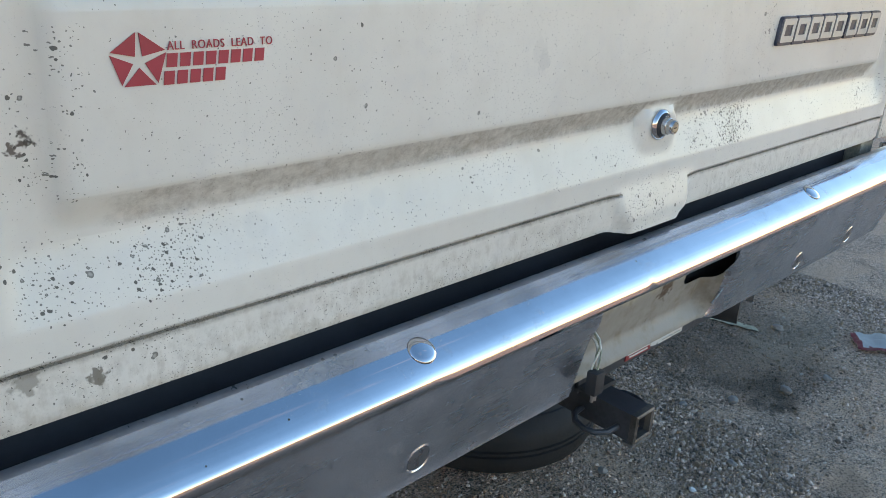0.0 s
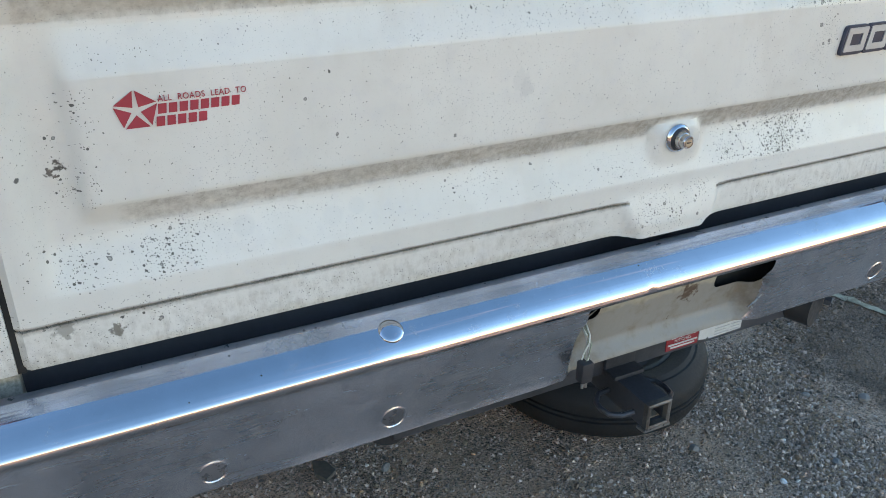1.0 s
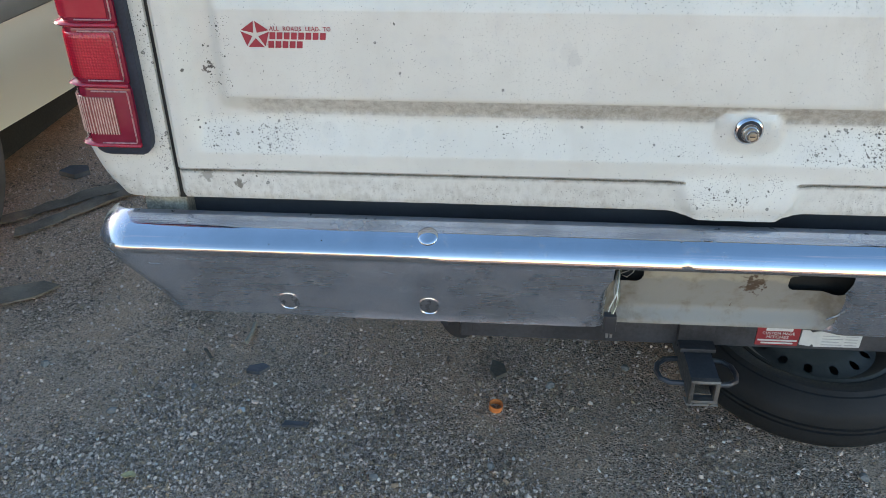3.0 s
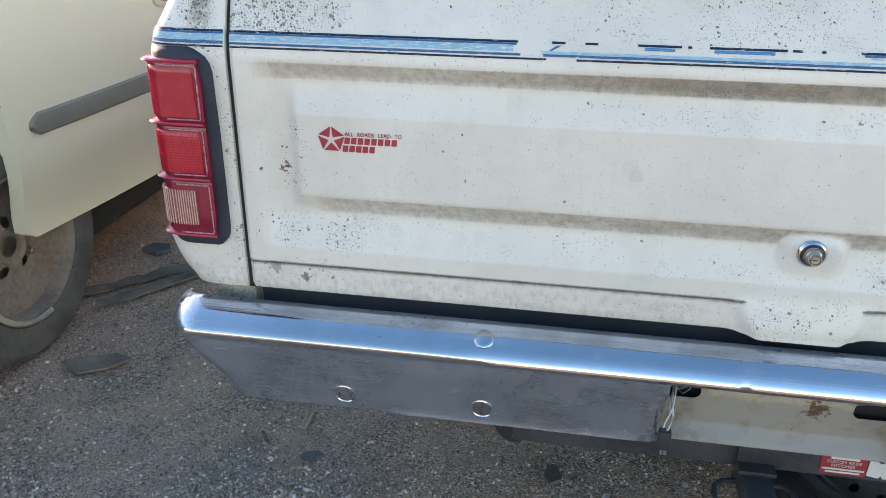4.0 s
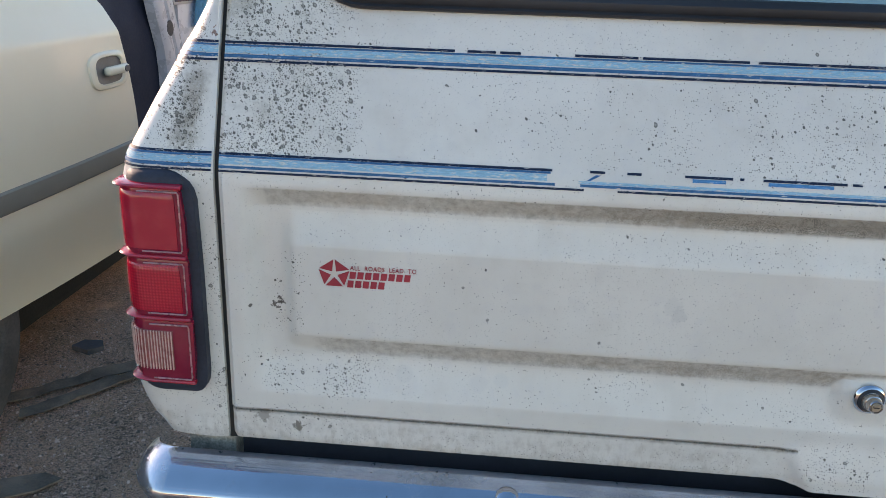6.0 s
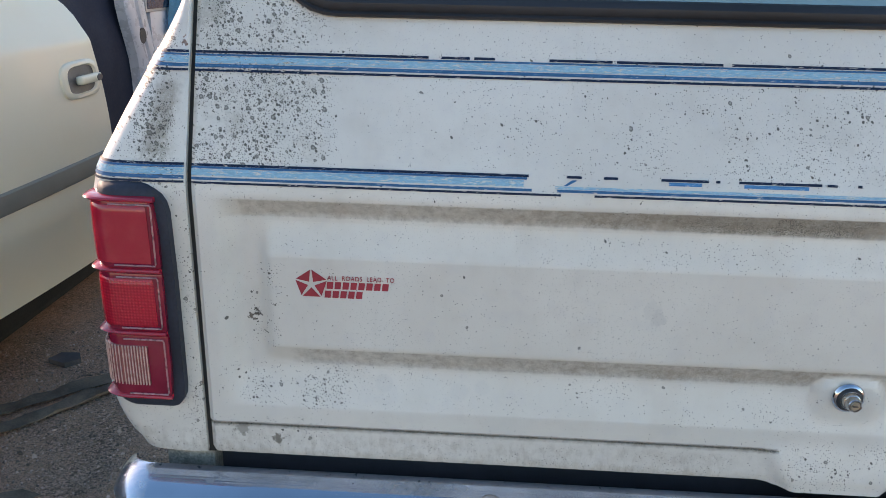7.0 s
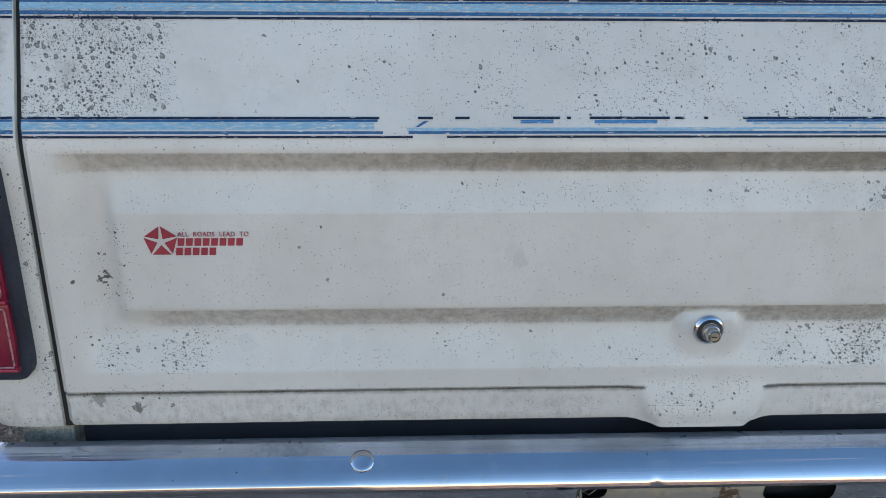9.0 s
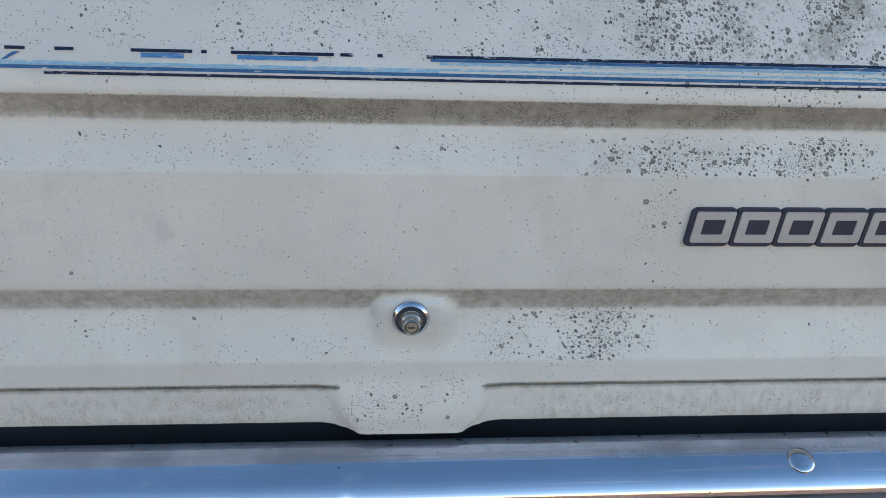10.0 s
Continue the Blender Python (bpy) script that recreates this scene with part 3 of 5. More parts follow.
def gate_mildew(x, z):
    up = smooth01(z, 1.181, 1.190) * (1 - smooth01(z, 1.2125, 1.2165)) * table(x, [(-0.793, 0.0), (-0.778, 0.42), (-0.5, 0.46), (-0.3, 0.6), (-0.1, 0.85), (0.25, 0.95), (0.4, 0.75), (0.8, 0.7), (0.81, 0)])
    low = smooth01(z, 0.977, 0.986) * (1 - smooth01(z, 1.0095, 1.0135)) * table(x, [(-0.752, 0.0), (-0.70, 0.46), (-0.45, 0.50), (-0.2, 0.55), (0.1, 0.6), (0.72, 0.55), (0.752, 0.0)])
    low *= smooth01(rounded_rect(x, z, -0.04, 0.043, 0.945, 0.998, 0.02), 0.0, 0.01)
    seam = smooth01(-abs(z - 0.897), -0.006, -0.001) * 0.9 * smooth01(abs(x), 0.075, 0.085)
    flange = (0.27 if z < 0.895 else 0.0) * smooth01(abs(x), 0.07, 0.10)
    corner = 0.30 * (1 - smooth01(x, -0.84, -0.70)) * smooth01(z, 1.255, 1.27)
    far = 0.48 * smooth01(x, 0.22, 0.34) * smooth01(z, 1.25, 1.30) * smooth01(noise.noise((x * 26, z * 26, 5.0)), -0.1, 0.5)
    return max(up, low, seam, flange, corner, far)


def gate_specks(x, z):
    if z > 1.256:
        return max(0.95 * (1 - smooth01(x, -0.74, -0.60)), table(x, [(-0.6, 0.10), (-0.3, 0.25), (-0.1, 0.32), (0.2, 0.55), (0.27, 1.6), (0.42, 1.6), (0.48, 0.9), (0.8, 0.8)])) * (1 - 0.75 * smooth01(z, 1.385, 1.40) * smooth01(x, -0.72, -0.62))
    if z > 1.212:
        return table(x, [(-0.8, 0.10), (0.1, 0.06), (0.3, 0.4)])
    if z > 1.125:
        return table(x, [(-0.8, 0.06), (-0.5, 0.08), (-0.2, 0.2), (0.15, 0.3), (0.2, 1.3), (0.5, 1.3), (0.7, 0.5)]) * smooth01(-abs(z - 1.158), -0.024, -0.012)
    if z > 1.01:
        return max(0.06, 0.5 * smooth01(-abs(x + 0.755), -0.035, -0.01), 0.3 * smooth01(-abs(x - 0.26), -0.06, 0.0))
    if z > 0.915:
        return table(x, [(-0.83, 0.0), (-0.79, 0.55), (-0.70, 0.75), (-0.65, 0.35), (-0.62, 0.10), (-0.2, 0.14), (0.05, 0.18), (0.10, 0.6), (0.20, 1.2), (0.265, 1.3), (0.278, 0.1), (0.6, 0.08), (0.7, 0.5), (0.8, 0.4)]) * (1 - smooth01(z, 0.972, 0.99)) * smooth01(z, 0.918, 0.935)
    return 0.45 if abs(x) < 0.07 else table(x, [(-0.83, 0.2), (-0.70, 0.25), (-0.66, 0.04), (0.8, 0.04)])


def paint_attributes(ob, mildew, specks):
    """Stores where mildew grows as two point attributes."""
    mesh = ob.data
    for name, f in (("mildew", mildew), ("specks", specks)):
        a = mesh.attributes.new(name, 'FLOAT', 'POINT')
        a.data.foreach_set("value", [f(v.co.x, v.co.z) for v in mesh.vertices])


WIN = (-0.738, 0.738, 1.440, 1.735, 0.075)
zs = sorted(set([round(z, 4) for z in steps_between(0.85, 1.80, 0.0065)] + [0.8943, 0.8955, 0.8965, 0.8975, 0.8987, 0.902, 0.926, 0.980, 0.985, 0.990, 1.0095, 1.0105, 1.012, 1.0135, 1.138, 1.183, 1.188, 1.193, 1.2125, 1.2135, 1.215, 1.217]))
zs = [0.8485] + [z for z in zs if z > 0.8495]
xs = steps_between(-0.8385, 0.8385, 0.0065)
bm = bmesh.new()


def gate_place(x, z):
    if z < 0.90:
        z = z + (gate_bottom(x) - 0.848) * (0.90 - z) / 0.052
    edge = smooth01(abs(x), 0.830, 0.8385)
    return (x, gate_y(x, z) + 0.006 * edge * edge, z)


rows = grid(bm, xs, zs, gate_place, lambda x, z: rounded_rect(x, z, *WIN) > 0.004)
# turned-in edges
for line, dy, dz in ((rows[0], 0.03, 0.001), (rows[-1], 0.03, 0.0), ([r[0] for r in rows], 0.035, 0), ([r[-1] for r in rows], 0.035, 0)):
    back = [bm.verts.new(v.co + Vector((0, dy, dz))) for v in line]
    for k in range(len(line) - 1):
        bm.faces.new((line[k], line[k + 1], back[k + 1], back[k]))
for v in [v for v in bm.verts if not v.link_faces]:
    bm.verts.remove(v)
gate = part("tailgate", bm, M_PAINT, truck, "white tailgate with grimy pressed grooves and mildew specks")
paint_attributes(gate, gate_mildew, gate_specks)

# window: rubber gasket and glass, in the leaning plane
bm = bmesh.new()
loop = []
x0, x1, z0, z1, rad = WIN
for cx, cz, a0 in ((x1 - rad, z0 + rad, -90), (x1 - rad, z1 - rad, 0), (x0 + rad, z1 - rad, 90), (x0 + rad, z0 + rad, 180)):
    for k in range(9):
        a = radians(a0 + k * 90 / 8)
        loop.append((cx + rad * math.cos(a), cz + rad * math.sin(a), math.cos(a), math.sin(a)))
SECTION = [(-0.019, -0.001), (-0.017, -0.008), (-0.010, -0.012), (-0.004, -0.010), (0.000, -0.006), (0.003, -0.010), (0.006, -0.008), (0.008, 0.001), (0.004, 0.012), (-0.015, 0.012)]
rings = []
for x, z, nx, nz in loop:
    rings.append([bm.verts.new((x + nx * (s + 0.004), lean(z + nz * s) + d, z + nz * (s + 0.004))) for s, d in SECTION])
for a, b in zip(rings, rings[1:] + rings[:1]):
    for k in range(len(SECTION)):
        bm.faces.new((a[k], b[k], b[(k + 1) % len(SECTION)], a[(k + 1) % len(SECTION)]))
window = part("rear_window", bm, M_RUBBER, truck, "black rubber window gasket")
bm = bmesh.new()
front = [(x - nx * 0.006, lean(z) + 0.004, z - nz * 0.006) for x, z, nx, nz in loop]
prism(bm, front, (0, 0.004, 0))
part("pane", bm, M_PANE, window, "teal tinted glass, its reflection put into the colour", smooth=False)


# stripes: bands of vinyl laid on the paint
def stripe(spans, z_lo, z_hi, material, place, parent, name="stripe"):
    for lo, hi in spans:
        bm = bmesh.new()
        grid(bm, steps_between(lo, hi, 0.012), [z_lo, z_hi], place)
        part(name, bm, material, parent)


def on_gate(x, z):
    return (x, gate_y(x, z) - 0.0012, z)


FULL = [(-0.836, 0.836)]
stripe([(-0.836, -0.424), (-0.379, -0.361), (-0.335, -0.318), (-0.267, -0.211), (-0.203, -0.198), (-0.176, -0.080), (-0.074, -0.0625), (-0.039, -0.034), (0.008, 0.836)], 1.2525, 1.2555, M_NAVY, on_gate, gate)
stripe([(-0.836, -0.426), (0.012, 0.836)], 1.2497, 1.2523, M_BLUE, on_gate, gate)
stripe([(-0.258, -0.219), (-0.170, -0.095)], 1.2478, 1.2518, M_MID, on_gate, gate)
stripe([(-0.836, -0.43)], 1.2412, 1.2492, M_PALE, on_gate, gate)
stripe([(0.02, 0.836)], 1.2468, 1.2492, M_PALE, on_gate, gate)
stripe([(0.02, 0.836)], 1.2414, 1.2436, M_PALE, on_gate, gate)
stripe([(-0.392, 0.02)], 1.2398, 1.2432, M_PALE, on_gate, gate)
stripe([(-0.836, -0.42), (-0.39, 0.836)], 1.2362, 1.2394, M_BLUE, on_gate, gate)
stripe([(-0.836, -0.385), (-0.345, 0.836)], 1.2315, 1.2342, M_NAVY, on_gate, gate)
bm = bmesh.new()
prism(bm, [on_gate(-0.382, 1.2438), on_gate(-0.378, 1.2438), on_gate(-0.366, 1.2505), on_gate(-0.372, 1.2505)], (0, 0.0008, 0))
part("stripe_scrap", bm, M_BLUE, gate)
stripe([(-0.836, -0.55), (-0.535, -0.50), (-0.495, -0.47), (-0.405, -0.33), (-0.325, -0.2), (-0.19, 0.836)], 1.3835, 1.3865, M_NAVY, on_gate, gate)
stripe(FULL, 1.3803, 1.3826, M_BLUE, on_gate, gate)
stripe(FULL, 1.3720, 1.3799, M_PALE, on_gate, gate)
stripe(FULL, 1.3670, 1.3710, M_BLUE, on_gate, gate)
stripe(FULL, 1.3622, 1.3650, M_NAVY, on_gate, gate)

# lock: flange, dome and barrel
AXIS = pose(-0.002, 0.006, 0.978, 90, 0, 0)
bm = bmesh.new()
lathe(bm, [(0.0, 0.0), (0.0200, 0.0), (0.0205, 0.002), (0.0190, 0.005), (0.0165, 0.0062), (0.0150, 0.0052), (0.0135, 0.0060), (0.0125, 0.009), (0.0, 0.009)], AXIS, 40)
lock = part("lock", bm, M_CHROME, gate, "chrome tailgate lock")
bm = bmesh.new()
lathe(bm, [(0.0124, 0.004), (0.0120, 0.010), (0.0108, 0.0145), (0.0098, 0.0152), (0.0094, 0.018), (0.0090, 0.0225), (0.0080, 0.0236), (0.0068, 0.0236), (0.0064, 0.0224)], AXIS, 32)
part("lock_barrel", bm, simple("worn_barrel_steel", (0.42, 0.41, 0.40), 0.22, 0.95), lock, "worn steel lock barrel")
bm = bmesh.new()
lathe(bm, [(0.0, 0.0239), (0.0054, 0.0239), (0.0060, 0.0233), (0.0062, 0.0222)], AXIS, 24)
part("keyhole_face", bm, M_BRASS, lock, "brassy key face")
bm = bmesh.new()
box(bm, (-0.0056, -0.0183, 0.9771), (0.0016, -0.0175, 0.9787), 0.0003)
part("key_slot", bm, M_RUBBER, lock)
bm = bmesh.new()
lathe(bm, [(0.0122, 0.0055), (0.0128, 0.0095), (0.0150, 0.0078), (0.0158, 0.0058)], AXIS, 36)
part("lock_gasket", bm, M_RUBBER, lock, "black ring inside the lock flange")

# dealer decal: five red wedges, a line of words and two rows of plain bars
DX, DZ, DR = -0.6925, 1.1030, 0.0215


def flat_on_gate(x, z):
    return (x, gate_y(DX, 1.10) - 0.0012, z)


bm = bmesh.new()
tips = [(DX + DR * math.sin(2 * math.pi * k / 5), DZ + DR * 0.95 * math.cos(2 * math.pi * k / 5)) for k in range(5)]
for k in range(5):
    (ax, az), (bx, bz) = tips[k], tips[(k + 1) % 5]
    mx, mz = (ax + bx) / 2, (az + bz) / 2
    pts = [(ax + (bx - ax) * 0.05, az + (bz - az) * 0.05), (bx + (ax - bx) * 0.05, bz + (az - bz) * 0.05), (DX + (mx - DX) * 0.26, DZ + (mz - DZ) * 0.26)]
    prism(bm, [flat_on_gate(*p) for p in pts], (0, 0.0008, 0))
decal = part("decal", bm, M_DECAL_RED, gate, "faded dark red dealer decal", smooth=False)


def words(text, size, place, material, parent, name, wide=1.0, turn=(90, 0, 0)):
    """Words in the built-in font, as a mesh with a little thickness."""
    cu = bpy.data.curves.new(name, 'FONT')
    cu.body, cu.size, cu.extrude = text, size, 0.0004
    cu.space_character = 1.12
    tmp = bpy.data.objects.new(name, cu)
    scene.collection.objects.link(tmp)
    bpy.context.view_layer.update()
    mesh = bpy.data.meshes.new_from_object(tmp)
    bpy.data.objects.remove(tmp)
    x_min, x_max = min(v.co.x for v in mesh.vertices), max(v.co.x for v in mesh.vertices)
    mesh.transform(pose(*place, *turn) @ Matrix.Diagonal((wide / (x_max - x_min), 1, 1, 1)) @ Matrix.Translation((-x_min, 0, 0)))
    mesh.materials.clear()
    mesh.materials.append(material)
    return as_object(name, mesh, parent)


GY = gate_y(DX, 1.10) - 0.0012
words("ALL  ROADS  LEAD  TO", 0.0086, (-0.6715, GY, 1.1098), M_DECAL_RED, decal, "decal_words", 0.0855)
for z, n, length, start in ((1.0978, 8, 0.0810, -0.6728), (1.0856, 5, 0.0505, -0.6758)):
    pitch = length / n
    for k in range(n):
        x, lean_over = start + k * pitch, 0.0012
        bm = bmesh.new()
        prism(bm, [(x, GY, z), (x + pitch * 0.78, GY, z), (x + pitch * 0.78 + lean_over, GY, z + 0.0096), (x + lean_over, GY, z + 0.0096)], (0, 0.0006, 0))
        part("decal_bar", bm, M_DECAL_RED, decal, smooth=False)

# badge: a row of navy blocks with silver faces
badge_y = gate_y(0.45, 1.08)
x = 0.290
bm = bmesh.new()
box(bm, (0.292, badge_y - 0.003, 1.0655), (0.680, badge_y + 0.004, 1.0700), 0.0005)
badge = part("badge", bm, M_BADGE, gate, "navy plastic badge of block shapes with silver faces")
def rounded_slab(cx, cz, w, h, r, slant):
    """Outline of a rounded block that leans to the right."""
    pts = []
    for sx, sz, a0 in ((1, -1, -90), (1, 1, 0), (-1, 1, 90), (-1, -1, 180)):
        for q in range(5):
            a = radians(a0 + 22.5 * q)
            pz = sz * (h / 2 - r) + r * math.sin(a)
            pts.append((cx + sx * (w / 2 - r) + r * math.cos(a) + slant * pz, cz + pz))
    return pts


for k in range(8):
    x += 0.008 if k == 5 else 0.0
    cx, cz = x + 0.0235, 1.0845
    rings = [rounded_slab(cx, cz, 0.0490, 0.0430, 0.006, 0.14), rounded_slab(cx, cz, 0.0475, 0.0415, 0.006, 0.14)]
    bm = bmesh.new()
    loops = [[bm.verts.new((px, badge_y + dy, pz)) for px, pz in ring] for ring, dy in ((rings[0], 0.001), (rings[0], -0.005), (rings[1], -0.0062))]
    for a, b in zip(loops, loops[1:]):
        for q in range(len(a)):
            bm.faces.new((a[q], a[(q + 1) % len(a)], b[(q + 1) % len(b)], b[q]))
    bm.faces.new(loops[-1])
    block = part("badge_block", bm, M_BADGE, badge)
    # raised silver frame of the block
    bm = bmesh.new()
    frame_in, frame_out = rounded_slab(cx + 0.0015, cz + 0.001, 0.0235, 0.0165, 0.0010, 0.14), rounded_slab(cx + 0.0015, cz + 0.001, 0.0425, 0.0345, 0.0022, 0.14)
    loops = [[bm.verts.new((px, badge_y + dy, pz)) for px, pz in ring] for ring, dy in ((frame_out, -0.0058), (frame_out, -0.0076), (frame_in, -0.0076), (frame_in, -0.0058))]
    for a, b in zip(loops, loops[1:]):
        for q in range(len(a)):
            bm.faces.new((a[q], a[(q + 1) % len(a)], b[(q + 1) % len(b)], b[q]))
    part("badge_face", bm, M_SILVER, block, smooth=False)
    x += 0.0485


# body shell: rear corners, sides, roof
def half_width(z):
    return table(z, [(0.60, 0.88), (0.80, 0.935), (0.855, 0.948), (0.875, 0.966), (0.90, 0.977), (0.93, 0.986), (1.0, 0.984), (1.21, 0.978), (1.245, 0.970), (1.31, 0.938), (1.377, 0.902), (1.44, 0.868), (1.60, 0.80), (1.74, 0.735), (1.80, 0.69), (1.84, 0.60)])


def corner_point(z, s):
    """A point of the body's left rear corner at height z: s runs from the tailgate gap round to the side."""
    w, y0, r = half_width(z), lean(z) * 1.0 + 0.002, 0.042
    edge = 0.8445
    flat = max(0.004, w - r - edge)
    if s < 0.06:
        k = s / 0.06
        return (-edge + 0.0 * k, y0 + 0.03 * (1 - k) ** 2 + (0.004 if k < 1 else 0.0), z)
    if s < 0.4:
        k = (s - 0.06) / 0.34
        return (-edge - flat * k, y0 - 0.002 * math.sin(math.pi * k), z)
    if s < 0.7:
        a = (s - 0.4) / 0.3 * math.pi / 2
        rx = w - edge - flat
        return (-edge - flat - rx * math.sin(a), y0 + r * (1 - math.cos(a)), z)
    k = (s - 0.7) / 0.3
    return (-w, y0 + r + k * (4.55 - y0 - r), z)


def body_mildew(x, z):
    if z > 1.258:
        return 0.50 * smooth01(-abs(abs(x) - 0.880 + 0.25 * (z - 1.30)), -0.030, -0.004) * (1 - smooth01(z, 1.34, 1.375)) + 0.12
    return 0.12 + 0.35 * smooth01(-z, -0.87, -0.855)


def body_specks(x, z):
    if z > 1.23:
        return (1.0 + 0.6 * smooth01(-abs(abs(x) - 0.885), -0.03, 0.0)) * smooth01(abs(x), 0.850, 0.870) * (1 - 0.6 * smooth01(abs(x), 0.905, 0.93))
    return 0.12 if abs(x) > 0.857 else 0.5


ss = [0, 0.02, 0.04, 0.06] + steps_between(0.06, 0.4, 0.04)[1:] + steps_between(0.4, 0.7, 0.03)[1:] + [0.72, 0.75, 0.8, 0.9, 1.0]
bzs = sorted(set([round(z, 4) for z in steps_between(0.85, 1.84, 0.011)]))
for side, label in ((1, "left"), (-1, "right")):
    bm = bmesh.new()
    verts = [[bm.verts.new((side * corner_point(z, s)[0], *corner_point(z, s)[1:])) for s in ss] for z in bzs]
    for j in range(len(bzs) - 1):
        for i in range(len(ss) - 1):
            bm.faces.new((verts[j][i], verts[j][i + 1], verts[j + 1][i + 1], verts[j + 1][i]))
    under = [bm.verts.new(v.co + Vector((0, 0.02, 0.004))) for v in verts[0]]
    for i in range(len(ss) - 1):
        bm.faces.new((verts[0][i], verts[0][i + 1], under[i + 1], under[i]))
    panel = part("quarter_panel", bm, M_PAINT, truck, "white rear corner panel with mildew specks")
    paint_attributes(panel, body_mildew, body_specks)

    def on_corner(s, z, side=side):
        px, py, pz = corner_point(z, s)
        out = Vector((px, py, 0)) - Vector((-0.80, 0.15 + lean(z), 0))
        out = out.normalized() * 0.0015
        return (side * (px + out.x), py + out.y, pz)

    for z_lo, z_hi, material in ((1.2525, 1.2555, M_NAVY), (1.2497, 1.2523, M_BLUE), (1.2412, 1.2492, M_PALE), (1.2362, 1.2405, M_BLUE), (1.2315, 1.2342, M_NAVY),
                                 (1.3835, 1.3865, M_NAVY), (1.3803, 1.3826, M_BLUE), (1.3720, 1.3799, M_PALE), (1.3670, 1.3710, M_BLUE), (1.3622, 1.3650, M_NAVY)):
        bm = bmesh.new()
        grid(bm, steps_between(0.065, 0.4, 0.03) + steps_between(0.4, 0.76, 0.02)[1:], [z_lo, z_hi], on_corner)
        part("stripe", bm, material, panel)

bm = bmesh.new()
grid(bm, steps_between(-0.6, 0.6, 0.1), steps_between(0.20, 4.55, 0.15), lambda x, y: (x, y, 1.84 + 0.02 * (1 - (x / 0.6) ** 2)))
part("roof", bm, M_PAINT, truck, "white steel roof")
bm = bmesh.new()
grid(bm, steps_between(-0.69, 0.69, 0.1), [1.796, 1.815, 1.84], lambda x, z: (x * (1 - (z - 1.796) * 2.2), lean(z) + 0.004, z + (0.02 * (1 - (x / 0.69) ** 2) if z > 1.83 else 0)))
part("roof_edge", bm, M_PAINT, truck)
# floor, plus added sheets whose dark colour gives the shade behind the gaps
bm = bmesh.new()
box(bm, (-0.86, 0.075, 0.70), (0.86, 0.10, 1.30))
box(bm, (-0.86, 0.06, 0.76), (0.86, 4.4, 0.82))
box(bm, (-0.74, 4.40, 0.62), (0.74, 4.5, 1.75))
part("floor_pan", bm, simple("gap_shade_underbody", (0.062, 0.064, 0.072), 0.85), truck, "underbody floor with dark sheets for the shade behind the gaps", smooth=False)
for side in (-1, 1):
    bm = bmesh.new()
    lines = [[bm.verts.new((side * x, lean(z) + y, z)) for x, y in ((0.8335, 0.05), (0.8365, 0.009), (0.8455, 0.009), (0.849, 0.05))] for z in steps_between(0.846, 1.80, 0.02)]
    for a, b in zip(lines, lines[1:]):
        for k in range(3):
            bm.faces.new((a[k], a[k + 1], b[k + 1], b[k]))
    part("gap_seal", bm, M_DARK, truck, "black rubber seal in the tailgate gap", smooth=False)
M_SILL = simple("grimy_sill", (0.34, 0.31, 0.26), 0.75, vary=0.6, scale=110)
for side in (-1, 1):
    for name, a, b, lo_yz, hi_yz, bev, material, label in (
            ("sill_bracket", 0.846, 0.915, (0.030, 0.780), (0.07, 0.852), 0.003, M_SILL, "grimy rusted sill under the rear corner"),
            ("rocker_panel", 0.91, 0.945, (0.30, 0.67), (4.5, 0.852), 0.01, M_PAINT, "white lower side panel")):
        bm = bmesh.new()
        box(bm, (min(side * a, side * b), *lo_yz), (max(side * a, side * b), *hi_yz), bev)
        part(name, bm, material, truck, label, smooth=False)


# ---- tail lamps ----
def lamp_section(t, grow, proud):
    """Plan of the lamp at one height: t from the inner edge round the corner to the side."""
    inner, outer, r = 0.8765 - grow, 0.966 + proud * 0.8, 0.034
    face = -0.014 - proud
    if t < 0.45:
        return (-(inner + (outer - r - inner) * t / 0.45), face)
    if t < 0.75:
        a = (t - 0.45) / 0.3 * math.pi / 2
        return (-(outer - r + r * math.sin(a)), face + r * (1 - math.cos(a)))
    return (-outer, face + r + (t - 0.75) / 0.25 * (0.10 + grow))


LT = steps_between(0, 0.45, 0.05) + steps_between(0.45, 0.75, 0.03)[1:] + [0.8, 0.9, 1.0]


def lamp_shell(name, material, parent, side, rows, label="", t_lo=0.0, t_hi=1.0, front=1.0):
    """A wrap-round piece: rows of (z, grow, proud), closed back to the body; front: how much of its height shows on the rear face."""
    bm = bmesh.new()
    ts = [t_lo] + [t for t in LT if t_lo < t < t_hi] + [t_hi]
    lines = []
    for z, grow, proud in rows:
        pts = [lamp_section(t, grow, proud if proud <= 0 else proud * (front + (1 - front) * smooth01(t, 0.45, 0.72))) for t in ts]
        pts = [(pts[0][0], pts[0][1] + 0.03)] + pts
        lines.append([bm.verts.new((side * x, y + lean(z), z)) for x, y in pts])
    for a, b in zip(lines, lines[1:]):
        for k in range(len(a) - 1):
            bm.faces.new((a[k], a[k + 1], b[k + 1], b[k]))
    for line in (lines[0], lines[-1]):
        back = [bm.verts.new((side * -0.90, 0.05, line[0].co.z))]
        bm.faces.new(line + back)
    return part(name, bm, material, parent, label)


